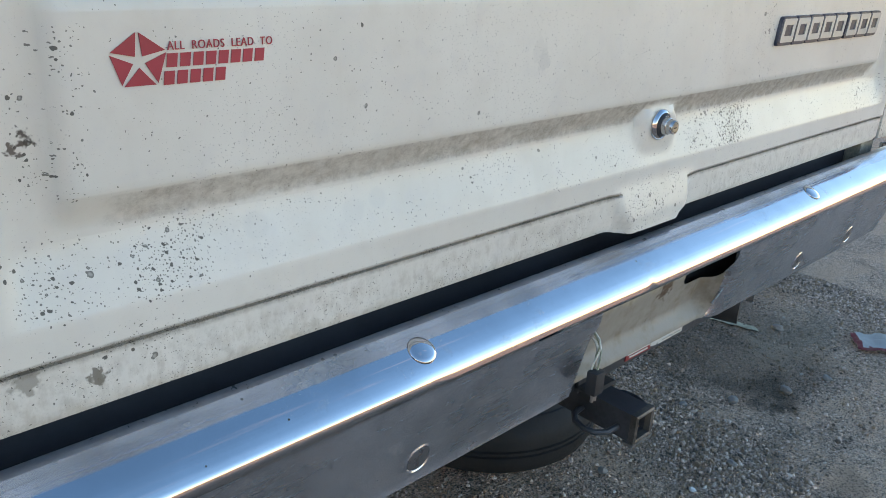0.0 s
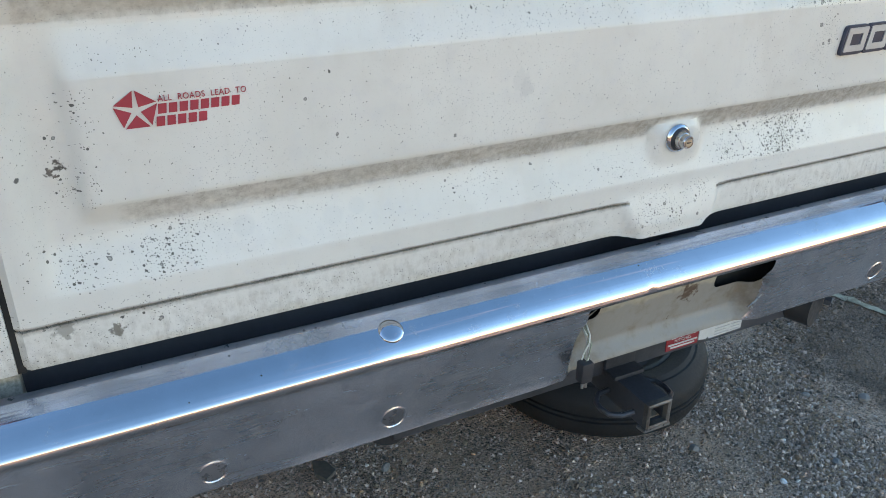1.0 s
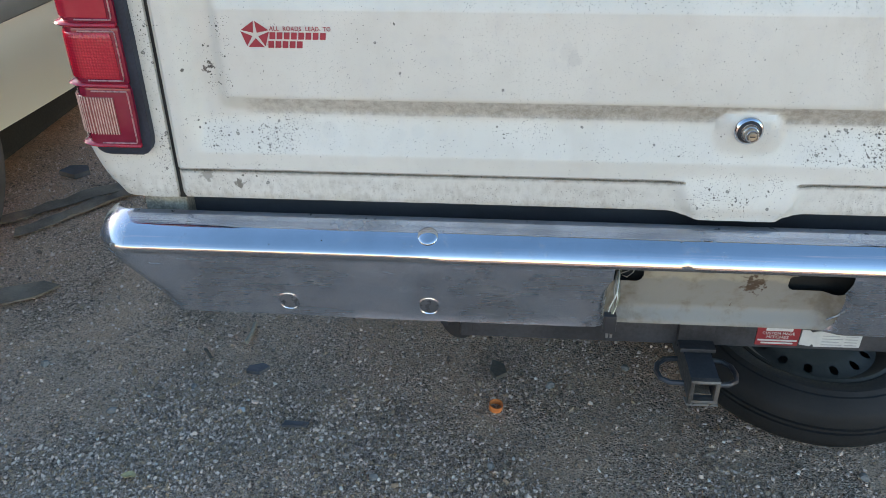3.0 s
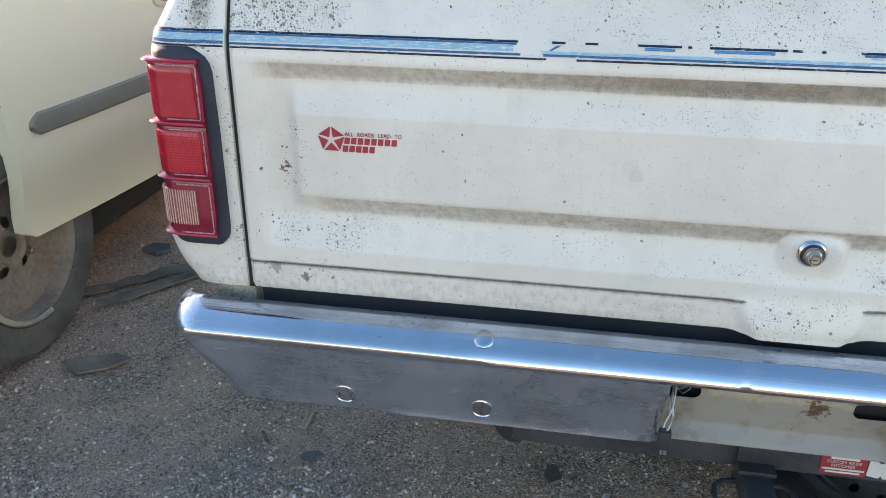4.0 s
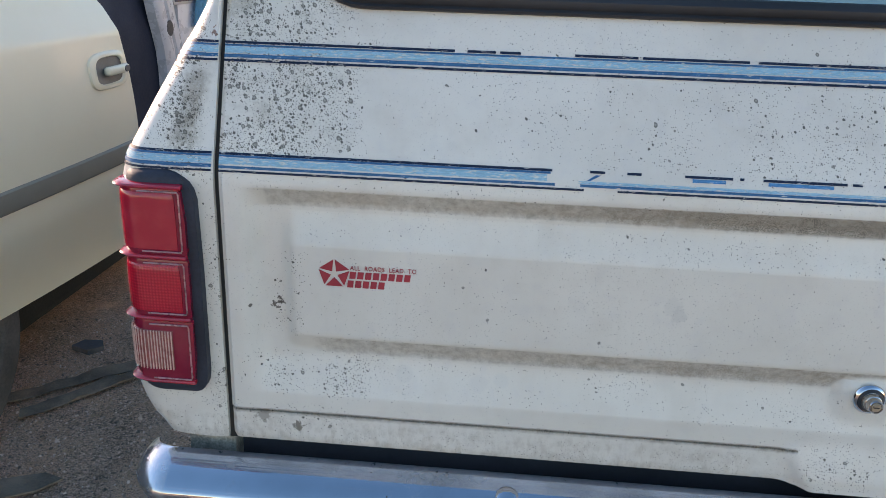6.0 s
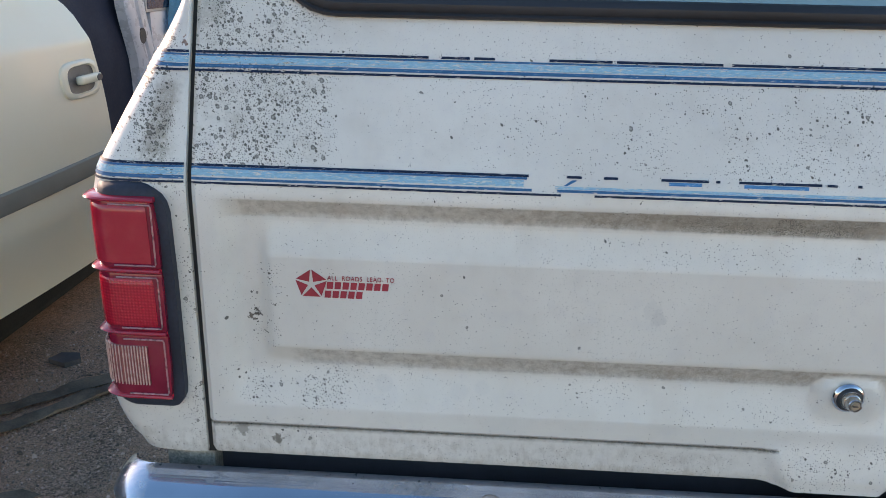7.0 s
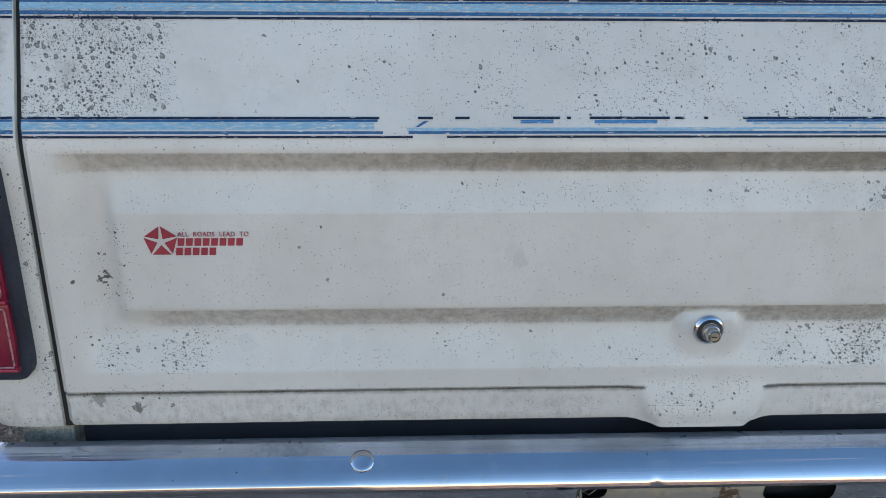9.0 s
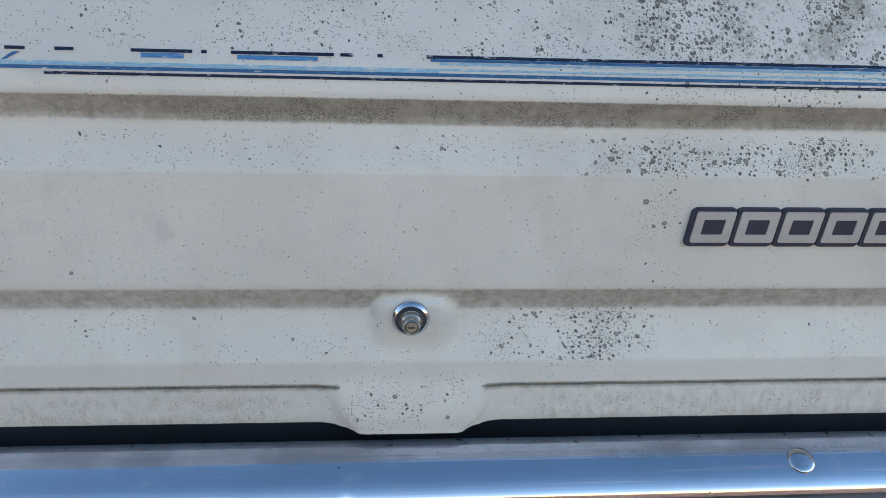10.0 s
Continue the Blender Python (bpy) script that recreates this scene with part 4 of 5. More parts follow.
def tail_lamp(side):
    lamp = lamp_shell("tail_lamp", M_BEZEL, truck, side, [(0.922, -0.016, -0.014), (0.924, -0.006, -0.006), (0.928, 0.003, -0.003), (0.934, 0.0085, -0.002), (0.942, 0.012, -0.002), (0.955, 0.0135, -0.002), (1.10, 0.0135, -0.002), (1.195, 0.0115, -0.002), (1.208, 0.0085, -0.002), (1.217, 0.003, -0.003), (1.223, -0.005, -0.004), (1.228, -0.014, -0.007), (1.231, -0.024, -0.014)],
                      "black bezel round a three-part red tail lamp")
    for z0, z1, material, label in ((1.122, 1.214, M_RED_LENS, "plain red lens"), (1.036, 1.118, M_RED_GRID, "red lens with a fine optic grid"), (0.940, 1.032, M_RED_LOW, "dark red lower lens")):
        low, high = (0.016 if z0 < 0.95 else 0.001), (0.018 if z1 > 1.2 else 0.001)
        shell = lamp_shell("lens", M_RED_LOW, lamp, side, [(z0, -low, 0.000), (z0 + 0.002, -low * 0.5, 0.003), (z0 + 0.006, -low * 0.15, 0.004), ((z0 + z1) / 2, 0.0, 0.0045), (z1 - 0.006, -high * 0.2, 0.004), (z1 - 0.002, -high * 0.6, 0.003), (z1, -high, 0.0)], label)
        if material is not M_RED_LOW:
            a, b = z0 + 0.007, z1 - 0.007
            lamp_shell("lens_panel", material, shell, side, [(a, -0.0125, 0.003), (a + 0.002, -0.0115, 0.0050), (a + 0.01, -0.011, 0.0054), ((a + b) / 2, -0.011, 0.0056), (b - 0.012, -0.0115, 0.0054), (b - 0.003, -0.0125, 0.0050), (b, -0.015, 0.003)], "hazy bright red lens panel")
    for z in (1.2125, 1.120, 1.034, 0.942):
        lamp_shell("lens_rib", M_RED_LENS, lamp, side, [(z - 0.0036, -0.003, 0.003), (z - 0.0022, -0.002, 0.0100), (z, -0.002, 0.0120), (z + 0.0022, -0.002, 0.0100), (z + 0.0036, -0.003, 0.003)], front=0.50)
    # silvered edge line on each lens
    for z0, z1 in ((1.124, 1.211), (1.038, 1.116), (0.943, 1.030)):
        bm = bmesh.new()
        pts = []
        for t in [0.44, 0.3, 0.2, 0.1, 0.03]:
            pts.append((*lamp_section(t, -0.003, 0.0052), z0 + 0.004))
        pts += [(*lamp_section(0.02, -0.003, 0.0052), z0 + 0.007), (*lamp_section(0.02, -0.003, 0.0052), z1 - 0.007)]
        for t in [0.03, 0.1, 0.2, 0.3, 0.44]:
            pts.append((*lamp_section(t, -0.003, 0.0052), z1 - 0.004))
        tube(bm, [(side * px, py + lean(pz), pz) for px, py, pz in pts], 0.0011, 6)
        part("lens_edge", bm, M_LENS_TRIM, lamp, "pale edge line of the lens")
    lamp_shell("reversing_lens", M_CLEAR_LENS, lamp, side, [(0.960, 0.0, 0.003), (0.963, 0.0, 0.0062), (0.990, 0.0, 0.0066), (1.015, 0.0, 0.0062), (1.018, 0.0, 0.003)], "cloudy clear ribbed reversing lens", t_lo=0.21, t_hi=0.78)
    for k in range(20):
        t = 0.22 + 0.55 * k / 19
        px, py = lamp_section(t, 0.0, 0.0066)
        bm = bmesh.new()
        tube(bm, [(side * px, py + lean(zz), zz) for zz in (0.961, 1.017)], 0.00085, 6)
        part("flute", bm, M_FLUTE, lamp)


tail_lamp(1)
tail_lamp(-1)

# ---- rear bumper ----
# profile: (outward from the rear, height), from the back of the top round the crease to the lower lip
PROFILE = [(0.004, 0.800), (-0.001, 0.824), (0.000, 0.8278), (0.002, 0.8286), (0.012, 0.8270), (0.022, 0.8239), (0.032, 0.8197), (0.0375, 0.8168), (0.0445, 0.8124), (0.0505, 0.8076), (0.0550, 0.8030), (0.0585, 0.7978), (0.0612, 0.7925), (0.0622, 0.7875),
           (0.0608, 0.7852), (0.0602, 0.7833), (0.0586, 0.7810), (0.0583, 0.775), (0.0545, 0.755), (0.0495, 0.730), (0.0440, 0.705), (0.0385, 0.680), (0.0360, 0.6690), (0.0350, 0.664), (0.0335, 0.6595), (0.030, 0.6575), (0.010, 0.659), (-0.005, 0.662)]


def face_out(z):
    return table(z, sorted((zz, o) for o, zz in PROFILE[13:25]))


def plan(s, out, z):
    """A point of the bumper: s metres along its back line from the middle, out metres off it; the ends wrap forwards."""
    if 0.789 < z < 0.800:
        out += 0.0016 * (1 - smooth01(s, -0.478, -0.466)) * math.sin(math.pi * (z - 0.789) / 0.011) ** 0.5
    if z < 0.667:
        out += 0.0034 * smooth01(-z, -0.667, -0.6595) * smooth01(s, -0.66, -0.56) * (1 - smooth01(s, -0.22, -0.15))
    if 0.78 < z < 0.805:
        out -= 0.0016 * smooth01(-abs(s + 0.07), -0.007, 0.0) * smooth01(-abs(z - 0.7905), -0.008, 0.0)
    sign, a = (-1 if s < 0 else 1), abs(s)
    if a <= 0.81:
        return Vector((s, -out, z))
    end = 0.918 - 0.074 * smooth01(-z, -0.79, -0.66)
    if a <= 0.90:
        return Vector((sign * (0.81 + (end - 0.81) * (a - 0.81) / 0.09), -out, z))
    # the end turns forwards in a quarter round, its top dropping a little
    t = min(1.0, (a - 0.90) / 0.04) * math.pi / 2
    drop = (1 - math.cos(t)) * (0.003 + 0.004 * smooth01(z, 0.775, 0.83))
    wide = 0.040 + 0.45 * max(out, 0.0)
    return Vector((sign * (end + wide * math.sin(t)), 0.03 - (out + 0.03) * math.cos(t), z - drop))


REC = (-0.190, 0.192, 0.600, 0.7735)
main = steps_between(-0.81, REC[0], 0.03) + steps_between(REC[0], -0.09, 0.03)[1:] + steps_between(-0.09, -0.05, 0.005)[1:] + steps_between(-0.05, REC[1], 0.03)[1:] + steps_between(REC[1], 0.81, 0.03)[1:]
ends = steps_between(0.81, 0.90, 0.01)[1:] + steps_between(0.90, 0.94, 0.0025)[1:]
stations = [-e for e in reversed(ends)] + main + ends
bm = bmesh.new()
cols = [[bm.verts.new(plan(s, o, z)) for o, z in PROFILE] for s in stations]
for i in range(len(stations) - 1):
    mid = (stations[i] + stations[i + 1]) / 2
    for k in range(len(PROFILE) - 1):
        if REC[0] < mid < REC[1] and k >= 16:
            continue
        f = bm.faces.new((cols[i][k], cols[i + 1][k], cols[i + 1][k + 1], cols[i][k + 1]))
        f.material_index = 1 if k >= 16 else (3 if abs(mid) > 0.897 else (4 if k < 4 else (2 if k < 6 else 0)))
bm.faces.new(cols[0])
bm.faces.new(cols[-1])
for v in [v for v in bm.verts if not v.link_faces]:
    bm.verts.remove(v)
bumper = part("rear_bumper", bm, (M_CHROME, M_DULL, M_HAZE, M_END, M_TOP), truck, "dented chrome rear bumper, scuffed dull below its crease")


# number-plate recess pressed into the face
def recess_depth(x, z):
    d = rounded_rect(x, z, -0.188, 0.190, 0.55, 0.786, 0.060)
    width = 0.022 if x < 0 else 0.016 + 0.03 * smooth01(x, 0.0, 0.15)
    return 0.034 * smooth01(-d, 0.0, width) * smooth01(z, 0.655, 0.69) + 0.012 * smooth01(-d, 0.0, width) * (1 - smooth01(z, 0.655, 0.69))


def recess_place(x, z):
    return (x, -face_out(z) + recess_depth(x, z), z)


def recess_keep(x, z):
    return rounded_rect(x, z, -0.174, -0.124, 0.736, 0.790, 0.012) > 0 and rounded_rect(x, z, 0.094, 0.170, 0.728, 0.790, 0.014) > 0


rz = [0.6595] + steps_between(0.661, 0.7815, 0.0013)
bm = bmesh.new()
rv = grid(bm, steps_between(REC[0], REC[1], 0.0013), rz, recess_place, recess_keep)
for f in bm.faces:
    c = f.calc_center_median()
    f.material_index = 0 if recess_depth(c.x, c.z) > 0.010 else 1
lip = [bm.verts.new(v.co + Vector((0, 0.03, 0.001))) for v in rv[0]]
for k in range(len(lip) - 1):
    bm.faces.new((rv[0][k], rv[0][k + 1], lip[k + 1], lip[k]))
for v in [v for v in bm.verts if not v.link_faces]:
    bm.verts.remove(v)
part("plate_recess", bm, (M_RECESS, M_DULL), bumper, "empty number-plate recess, dirty cream with rust")
# folded edge where the pressing meets the face
bm = bmesh.new()
fold = [(0.186, 0.757), (0.188, 0.742), (0.186, 0.726), (0.180, 0.711), (0.170, 0.698), (0.157, 0.689)]
tube(bm, [(fx, 0.006 - face_out(fz), fz) for fx, fz in fold], 0.0014, 8)
part("folded_edge", bm, M_STEEL, bumper, "bright worn fold beside the recess")
# near-black sheet: the shade behind the recess holes, put in as colour
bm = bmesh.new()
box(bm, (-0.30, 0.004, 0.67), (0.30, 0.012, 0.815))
part("recess_back", bm, M_DARK, bumper, "near-black sheet standing in for the shade behind the recess", smooth=False)


def bolt(x, out, z, up, rim):
    """A domed bolt head in the bumper; rim: set in a pressed ring."""
    nrm = Vector((0, -math.cos(up), math.sin(up)))
    m = Matrix.Translation((x, -out, z)) @ nrm.to_track_quat('Z', 'Y').to_matrix().to_4x4()
    bm = bmesh.new()
    lathe(bm, [(0.0155, -0.004), (0.0155, 0.0004), (0.0148, 0.0014), (0.011, 0.0020 if rim else 0.0026), (0.006, 0.0023 if rim else 0.0033), (0.0, 0.0024 if rim else 0.0035)], m, 28)
    ob = part("bolt", bm, M_BOLT if rim else M_CHROME, bumper, "dull domed bolt head" if rim else "domed chrome bolt head")
    if rim:
        bm = bmesh.new()
        lathe(bm, [(0.0157, -0.002), (0.0160, 0.0012), (0.0172, 0.0022), (0.0188, 0.0012), (0.0196, -0.002)], m, 28)
        part("bolt_ring", bm, M_DULL, ob)


for sx in (-0.453, 0.447):
    bolt(sx, 0.0385, 0.8160, radians(60), False)
for sx in (-0.677, -0.453, 0.447, 0.672):
    bolt(sx, face_out(0.691) - 0.001, 0.691, radians(-12), True)

# loose light wiring hanging from the recess
wire_colours = [simple("white_wire", (0.60, 0.60, 0.54), 0.5), simple("green_wire", (0.22, 0.24, 0.17), 0.5), simple("grey_wire", (0.30, 0.29, 0.26), 0.5)]
bm = bmesh.new()
box(bm, (-0.183, -0.068, 0.670), (-0.164, -0.052, 0.702), 0.003)
plug = part("wire_plug", bm, M_RUBBER, bumper, "black plug on loose light wires")
wr = random.Random(3)
for k in range(5):
    x, pts = -0.160 + 0.004 * wr.uniform(-1, 1), []
    for q in range(9):
        t = q / 8
        pts.append((x - 0.012 * t + 0.004 * math.sin(5 * t + k * 1.3) * (1 - t * 0.5), 0.0 - 0.057 * min(1, t * 1.8) + 0.003 * math.cos(6 * t + k), 0.768 - 0.004 * k - (0.068 - 0.004 * k) * t ** 1.3))
    bm = bmesh.new()
    tube(bm, pts, 0.0011, 6)
    part("wire", bm, wire_colours[k % 3], plug)
for k, pts in enumerate(([(-0.152, 0.0, 0.735), (-0.150, -0.026, 0.748), (-0.143, -0.034, 0.762), (-0.131, -0.010, 0.774)], [(-0.165, 0.0, 0.745), (-0.160, -0.03, 0.757), (-0.150, -0.036, 0.766), (-0.146, 0.0, 0.775)])):
    bm = bmesh.new()
    tube(bm, pts, 0.0009, 6)
    part("wire", bm, wire_colours[2], plug)
for dx in (-0.1755, -0.1695):
    bm = bmesh.new()
    tube(bm, [(dx, -0.060, 0.672), (dx, -0.060, 0.658)], 0.0024, 8)
    part("plug_pin", bm, M_STEEL, plug)

# ---- tow hitch under the bumper ----
bm = bmesh.new()
box(bm, (-0.41, 0.062, 0.559), (0.400, 0.115, 0.616), 0.004)
hitch = part("tow_hitch", bm, M_FRAME_STEEL, truck, "grimy black steel tow hitch")
bm = bmesh.new()
o, i = 0.0225, 0.0172
ring = lambda r, y: [bm.verts.new((-0.006 + sx * r, y, 0.5430 + sz * r)) for sx, sz in ((-1, -1), (1, -1), (1, 1), (-1, 1))]  # noqa: E731
loops = [ring(i, 0.06), ring(i, -0.042), ring(o, -0.044), ring(o, 0.10), ring(o, 0.30)]
for a, b in zip(loops, loops[1:]):
    for k in range(4):
        bm.faces.new((a[k], a[(k + 1) % 4], b[(k + 1) % 4], b[k]))
bm.faces.new(loops[0])
part("receiver_tube", bm, M_FRAME_STEEL, hitch, "square receiver tube", smooth=False)
bm = bmesh.new()
rim_loops = [ring(r, y) for r, y in ((0.0168, -0.036), (0.0168, -0.0455), (0.0205, -0.0470), (0.0236, -0.0455), (0.0236, -0.036))]
for a, b in zip(rim_loops, rim_loops[1:]):
    for k in range(4):
        bm.faces.new((a[k], a[(k + 1) % 4], b[(k + 1) % 4], b[k]))
part("receiver_rim", bm, simple("worn_rusty_rim", (0.13, 0.118, 0.108), 0.5, 0.5, vary=0.5, scale=150), hitch, "worn bare rim of the receiver", smooth=False)
bm = bmesh.new()
box(bm, (-0.022, -0.030, 0.5262), (0.010, 0.050, 0.5285), 0.0006)
part("receiver_rust", bm, simple("flaky_rust", (0.30, 0.22, 0.17), 0.95, vary=0.6, scale=220, bump=0.8, depth=0.003), hitch, "flaky pale rust inside the receiver", smooth=False)
bm = bmesh.new()
prism(bm, [(-0.032, -0.047, 0.5165), (0.019, -0.047, 0.5165), (0.021, -0.030, 0.5165), (-0.034, -0.030, 0.5165)], (0, 0, 0.004))
part("receiver_lip", bm, M_STEEL, hitch, "worn bare steel lip", smooth=False)
bm = bmesh.new()
box(bm, (-0.036, 0.030, 0.566), (0.024, 0.10, 0.574), 0.002)
box(bm, (-0.036, 0.055, 0.560), (0.024, 0.064, 0.628), 0.002)
part("hitch_bracket", bm, M_FRAME_STEEL, hitch)
for sgn in (-1, 1):
    bm = bmesh.new()
    cx = -0.008 + sgn * 0.026
    tube(bm, [(cx, 0.045, 0.541), (cx + sgn * 0.022, 0.043, 0.540), (cx + sgn * 0.036, 0.030, 0.539), (cx + sgn * 0.040, 0.012, 0.538), (cx + sgn * 0.036, -0.006, 0.538), (cx + sgn * 0.022, -0.017, 0.539), (cx, -0.019, 0.540)], 0.0048, 8)
    part("chain_loop", bm, M_FRAME_STEEL, hitch)
for hx, hy, hz, hr, sgn in ((0.412, 0.060, 0.585, 0.037, 1), (-0.405, 0.10, 0.577, 0.030, -1)):
    bm = bmesh.new()
    lathe(bm, [(0.0, -0.03), (0.90 * hr, -0.03), (hr, -0.026), (hr, 0.03), (0.0, 0.03)], pose(hx, hy, hz, 90, 0, 20 * sgn), 28)
    boss = part("hanger_boss", bm, M_RUBBER, hitch, "black rubber hanger at the bar's end")
    bm = bmesh.new()
    lathe(bm, [(0.0, 0.0), (0.009, 0.0), (0.009, 0.012), (0.0, 0.012)], pose(hx + (hr - 0.003) * sgn, hy - 0.025, hz + 0.008, 0, 90, -90 + 30 * sgn), 6)
    part("hanger_bolt", bm, M_FRAME_STEEL, boss, smooth=False)
bm = bmesh.new()
box(bm, (0.095, 0.0600, 0.5665), (0.166, 0.0625, 0.6060), 0.0004)
sticker = part("hitch_sticker", bm, M_STICKER_RED, hitch, "worn red maker's sticker with white words", smooth=False)
words("CUSTOM MADE", 0.0078, (0.104, 0.0595, 0.5893), M_STICKER_WHITE, sticker, "sticker_words", 0.053)
words("HITCHES", 0.0078, (0.112, 0.0595, 0.5818), M_STICKER_WHITE, sticker, "sticker_words", 0.036)
bm = bmesh.new()
box(bm, (0.109, 0.0588, 0.5972), (0.153, 0.0598, 0.6030))
box(bm, (0.098, 0.0588, 0.5762), (0.163, 0.0598, 0.5792))
box(bm, (0.104, 0.0588, 0.5705), (0.157, 0.0598, 0.5735))
part("sticker_bars", bm, M_STICKER_WHITE, sticker, smooth=False)
bm = bmesh.new()
prism(bm, [(0.168, 0.0605, 0.570), (0.186, 0.0605, 0.567), (0.190, 0.0605, 0.572), (0.193, 0.0605, 0.5665), (0.268, 0.0605, 0.5675), (0.2685, 0.0605, 0.5955), (0.196, 0.0605, 0.5985), (0.186, 0.0605, 0.5955), (0.181, 0.0605, 0.600), (0.169, 0.0605, 0.600)], (0, 0.002, 0))
paper = part("torn_sticker", bm, M_STICKER_WHITE, hitch, "torn white paper sticker", smooth=False)
bm = bmesh.new()
for k in range(4):
    box(bm, (0.204, 0.0594, 0.5890 - 0.006 * k), (0.232 + 0.006 * (k % 2), 0.0604, 0.5902 - 0.006 * k))
    box(bm, (0.242, 0.0594, 0.5890 - 0.006 * k), (0.262, 0.0604, 0.5902 - 0.006 * k))
part("sticker_lines", bm, M_PRINT_GREY, paper, smooth=False)


# ---- wheels ----
def wheel(parent, m, radius, width, rim, holes, hole_ring, dish=0.30, steel=None, rubber=None):
    """Tyre and pressed steel rim about local z, its outer face at +z."""
    h = width / 2
    bm = bmesh.new()
    lathe(bm, [(rim, -h * 0.8), (rim + 0.015, -h * 0.95), ((rim + radius) / 2, -h), (radius - 0.03, -h * 0.86), (radius - 0.008, -h * 0.66), (radius, -h * 0.4), (radius, -h * 0.13), (radius - 0.006, -h * 0.11), (radius - 0.006, -h * 0.06),
               (radius, -h * 0.04), (radius, h * 0.04), (radius - 0.006, h * 0.06), (radius - 0.006, h * 0.11), (radius, h * 0.13), (radius, h * 0.4), (radius - 0.008, h * 0.66), (radius - 0.03, h * 0.86), (radius - 0.034, h * 0.90), (radius - 0.040, h * 0.90),
               ((rim + radius) / 2, h), (rim + 0.015, h * 0.95), (rim, h * 0.8)], m, 64, True)
    tyre = part("tyre", bm, rubber or M_TYRE, parent, "dusty grey tyre" if rubber else "worn black tyre")
    bm = bmesh.new()
    lathe(bm, [(rim - 0.012, -h * 0.7), (rim + 0.004, -h * 0.8), (rim + 0.004, h * 0.86), (rim - 0.004, h * 0.90), (rim - 0.012, h * 0.82), (rim - 0.020, h * (dish + 0.12)), (hole_ring + 0.025, h * (dish - 0.08))], m, 64)
    n = 12 * holes
    size = min(0.019, math.pi * hole_ring / holes * 0.42)
    radii = [hole_ring + 0.026] + [hole_ring + size * (1.05 - 0.35 * q) for q in range(7)] + [hole_ring - 0.03, 0.05, 0.035]
    level = lambda r: h * (dish - 0.05) if r < 0.06 else h * (dish + 0.06 - 0.14 * smooth01(r, hole_ring - 0.03, hole_ring + 0.026))  # noqa: E731
    order = [[bm.verts.new(m @ Vector((r * math.cos(2 * math.pi * k / n), r * math.sin(2 * math.pi * k / n), level(r)))) for k in range(n)] for r in radii]
    for q, (a, b) in enumerate(zip(order, order[1:])):
        for k in range(n):
            du = ((k % 12) + 0.5 - 6) / 12 * 2 * math.pi * hole_ring / holes
            dv = (radii[q] + radii[q + 1]) / 2 - hole_ring
            if du * du + dv * dv > size * size:
                bm.faces.new((a[k], a[(k + 1) % n], b[(k + 1) % n], b[k]))
    lathe(bm, [(rim - 0.02, -h * 0.3), (0.0, -h * 0.3)], m, 32)
    part("rim", bm, steel or M_RIM, tyre, "grimy pressed steel rim with round holes")
    return tyre


spare = thing("spare_wheel", (0.468, 0.69, 0.0), "old wheel lying flat on the dirt under the bumper", "wheel")
wheel(spare, pose(0.468, 0.69, 0.083, 1.0, 0, 9), 0.302, 0.165, 0.203, 14, 0.137, 0.62)
loose = thing("loose_tyre", (1.98, 0.97, 0.0), "black tyre lying on the ground", "wheel")
wheel(loose, pose(1.98, 0.97, 0.102, 0, 0, 0), 0.36, 0.205, 0.198, 14, 0.137)
for wx in (-0.80, 0.80):
    for wy in (1.40, 4.0):
        sgn = -1 if wx < 0 else 1
        wheel(truck, pose(wx, wy, 0.37, 0, 90 * sgn, 0), 0.37, 0.22, 0.20, 10, 0.13)
bm = bmesh.new()
for wy in (1.40, 4.0):
    tube(bm, [(-0.8, wy, 0.38), (0.8, wy, 0.38)], 0.045, 12)
for wx in (-0.45, 0.45):
    box(bm, (wx - 0.04, 0.12, 0.55), (wx + 0.04, 4.4, 0.66))
    for wy in (1.40, 4.0):
        box(bm, (wx - 0.03, wy - 0.05, 0.37), (wx + 0.03, wy + 0.05, 0.56))
part("chassis", bm, M_DARK, truck, "dark chassis rails and axles", smooth=False)

# ---- champagne car beside it ----
car = thing("parked_car", (-2.85, 2.0, 0), "champagne-coloured car missing its front wing", "vehicle")


def door_x(y, z):
    """Outer skin of the door: gently bowed, turned in at belt and sill."""
    b = -1.970 - 0.035 * smooth01(z, 0.86, 1.41) - 0.32 * max(0.0, z - 1.205) - 0.05 * smooth01(-z, -0.69, -0.40)
    return b - 0.014 * ((y - 1.55) / 0.64) ** 2


def door_front(z):
    return table(z, [(0.41, 0.985), (0.63, 0.955), (0.80, 0.93), (1.036, 0.92), (1.21, 0.93), (1.37, 0.962)])


def door_rear(z):
    return table(z, [(0.42, 2.128), (0.57, 2.169), (0.80, 2.177), (1.036, 2.160), (1.21, 2.130), (1.293, 2.095), (1.335, 2.055), (1.362, 2.005)])


def door_lift(t):
    return 0.02 * (1 - smooth01(t, 0.0, 0.03))


dz = steps_between(0.410, 1.362, 0.0136)
dt = [0.0, 0.01, 0.02, 0.03] + steps_between(0.06, 1.0, 0.04)
bm = bmesh.new()
outer = []
for z in dz:
    row = []
    for t in dt:
        y = door_front(z) + t * (door_rear(z) - door_front(z))
        row.append(bm.verts.new((door_x(y, z), y, z + (door_lift(t) - 0.058 * t) * (1 - smooth01(z, 0.410, 0.60)))))
    outer.append(row)
inner = [[bm.verts.new(v.co + Vector((-0.05, 0, 0))) for v in row] for row in outer]
for g in (outer, inner):
    for j in range(len(dz) - 1):
        for k in range(len(dt) - 1):
            bm.faces.new((g[j][k], g[j][k + 1], g[j + 1][k + 1], g[j + 1][k]))
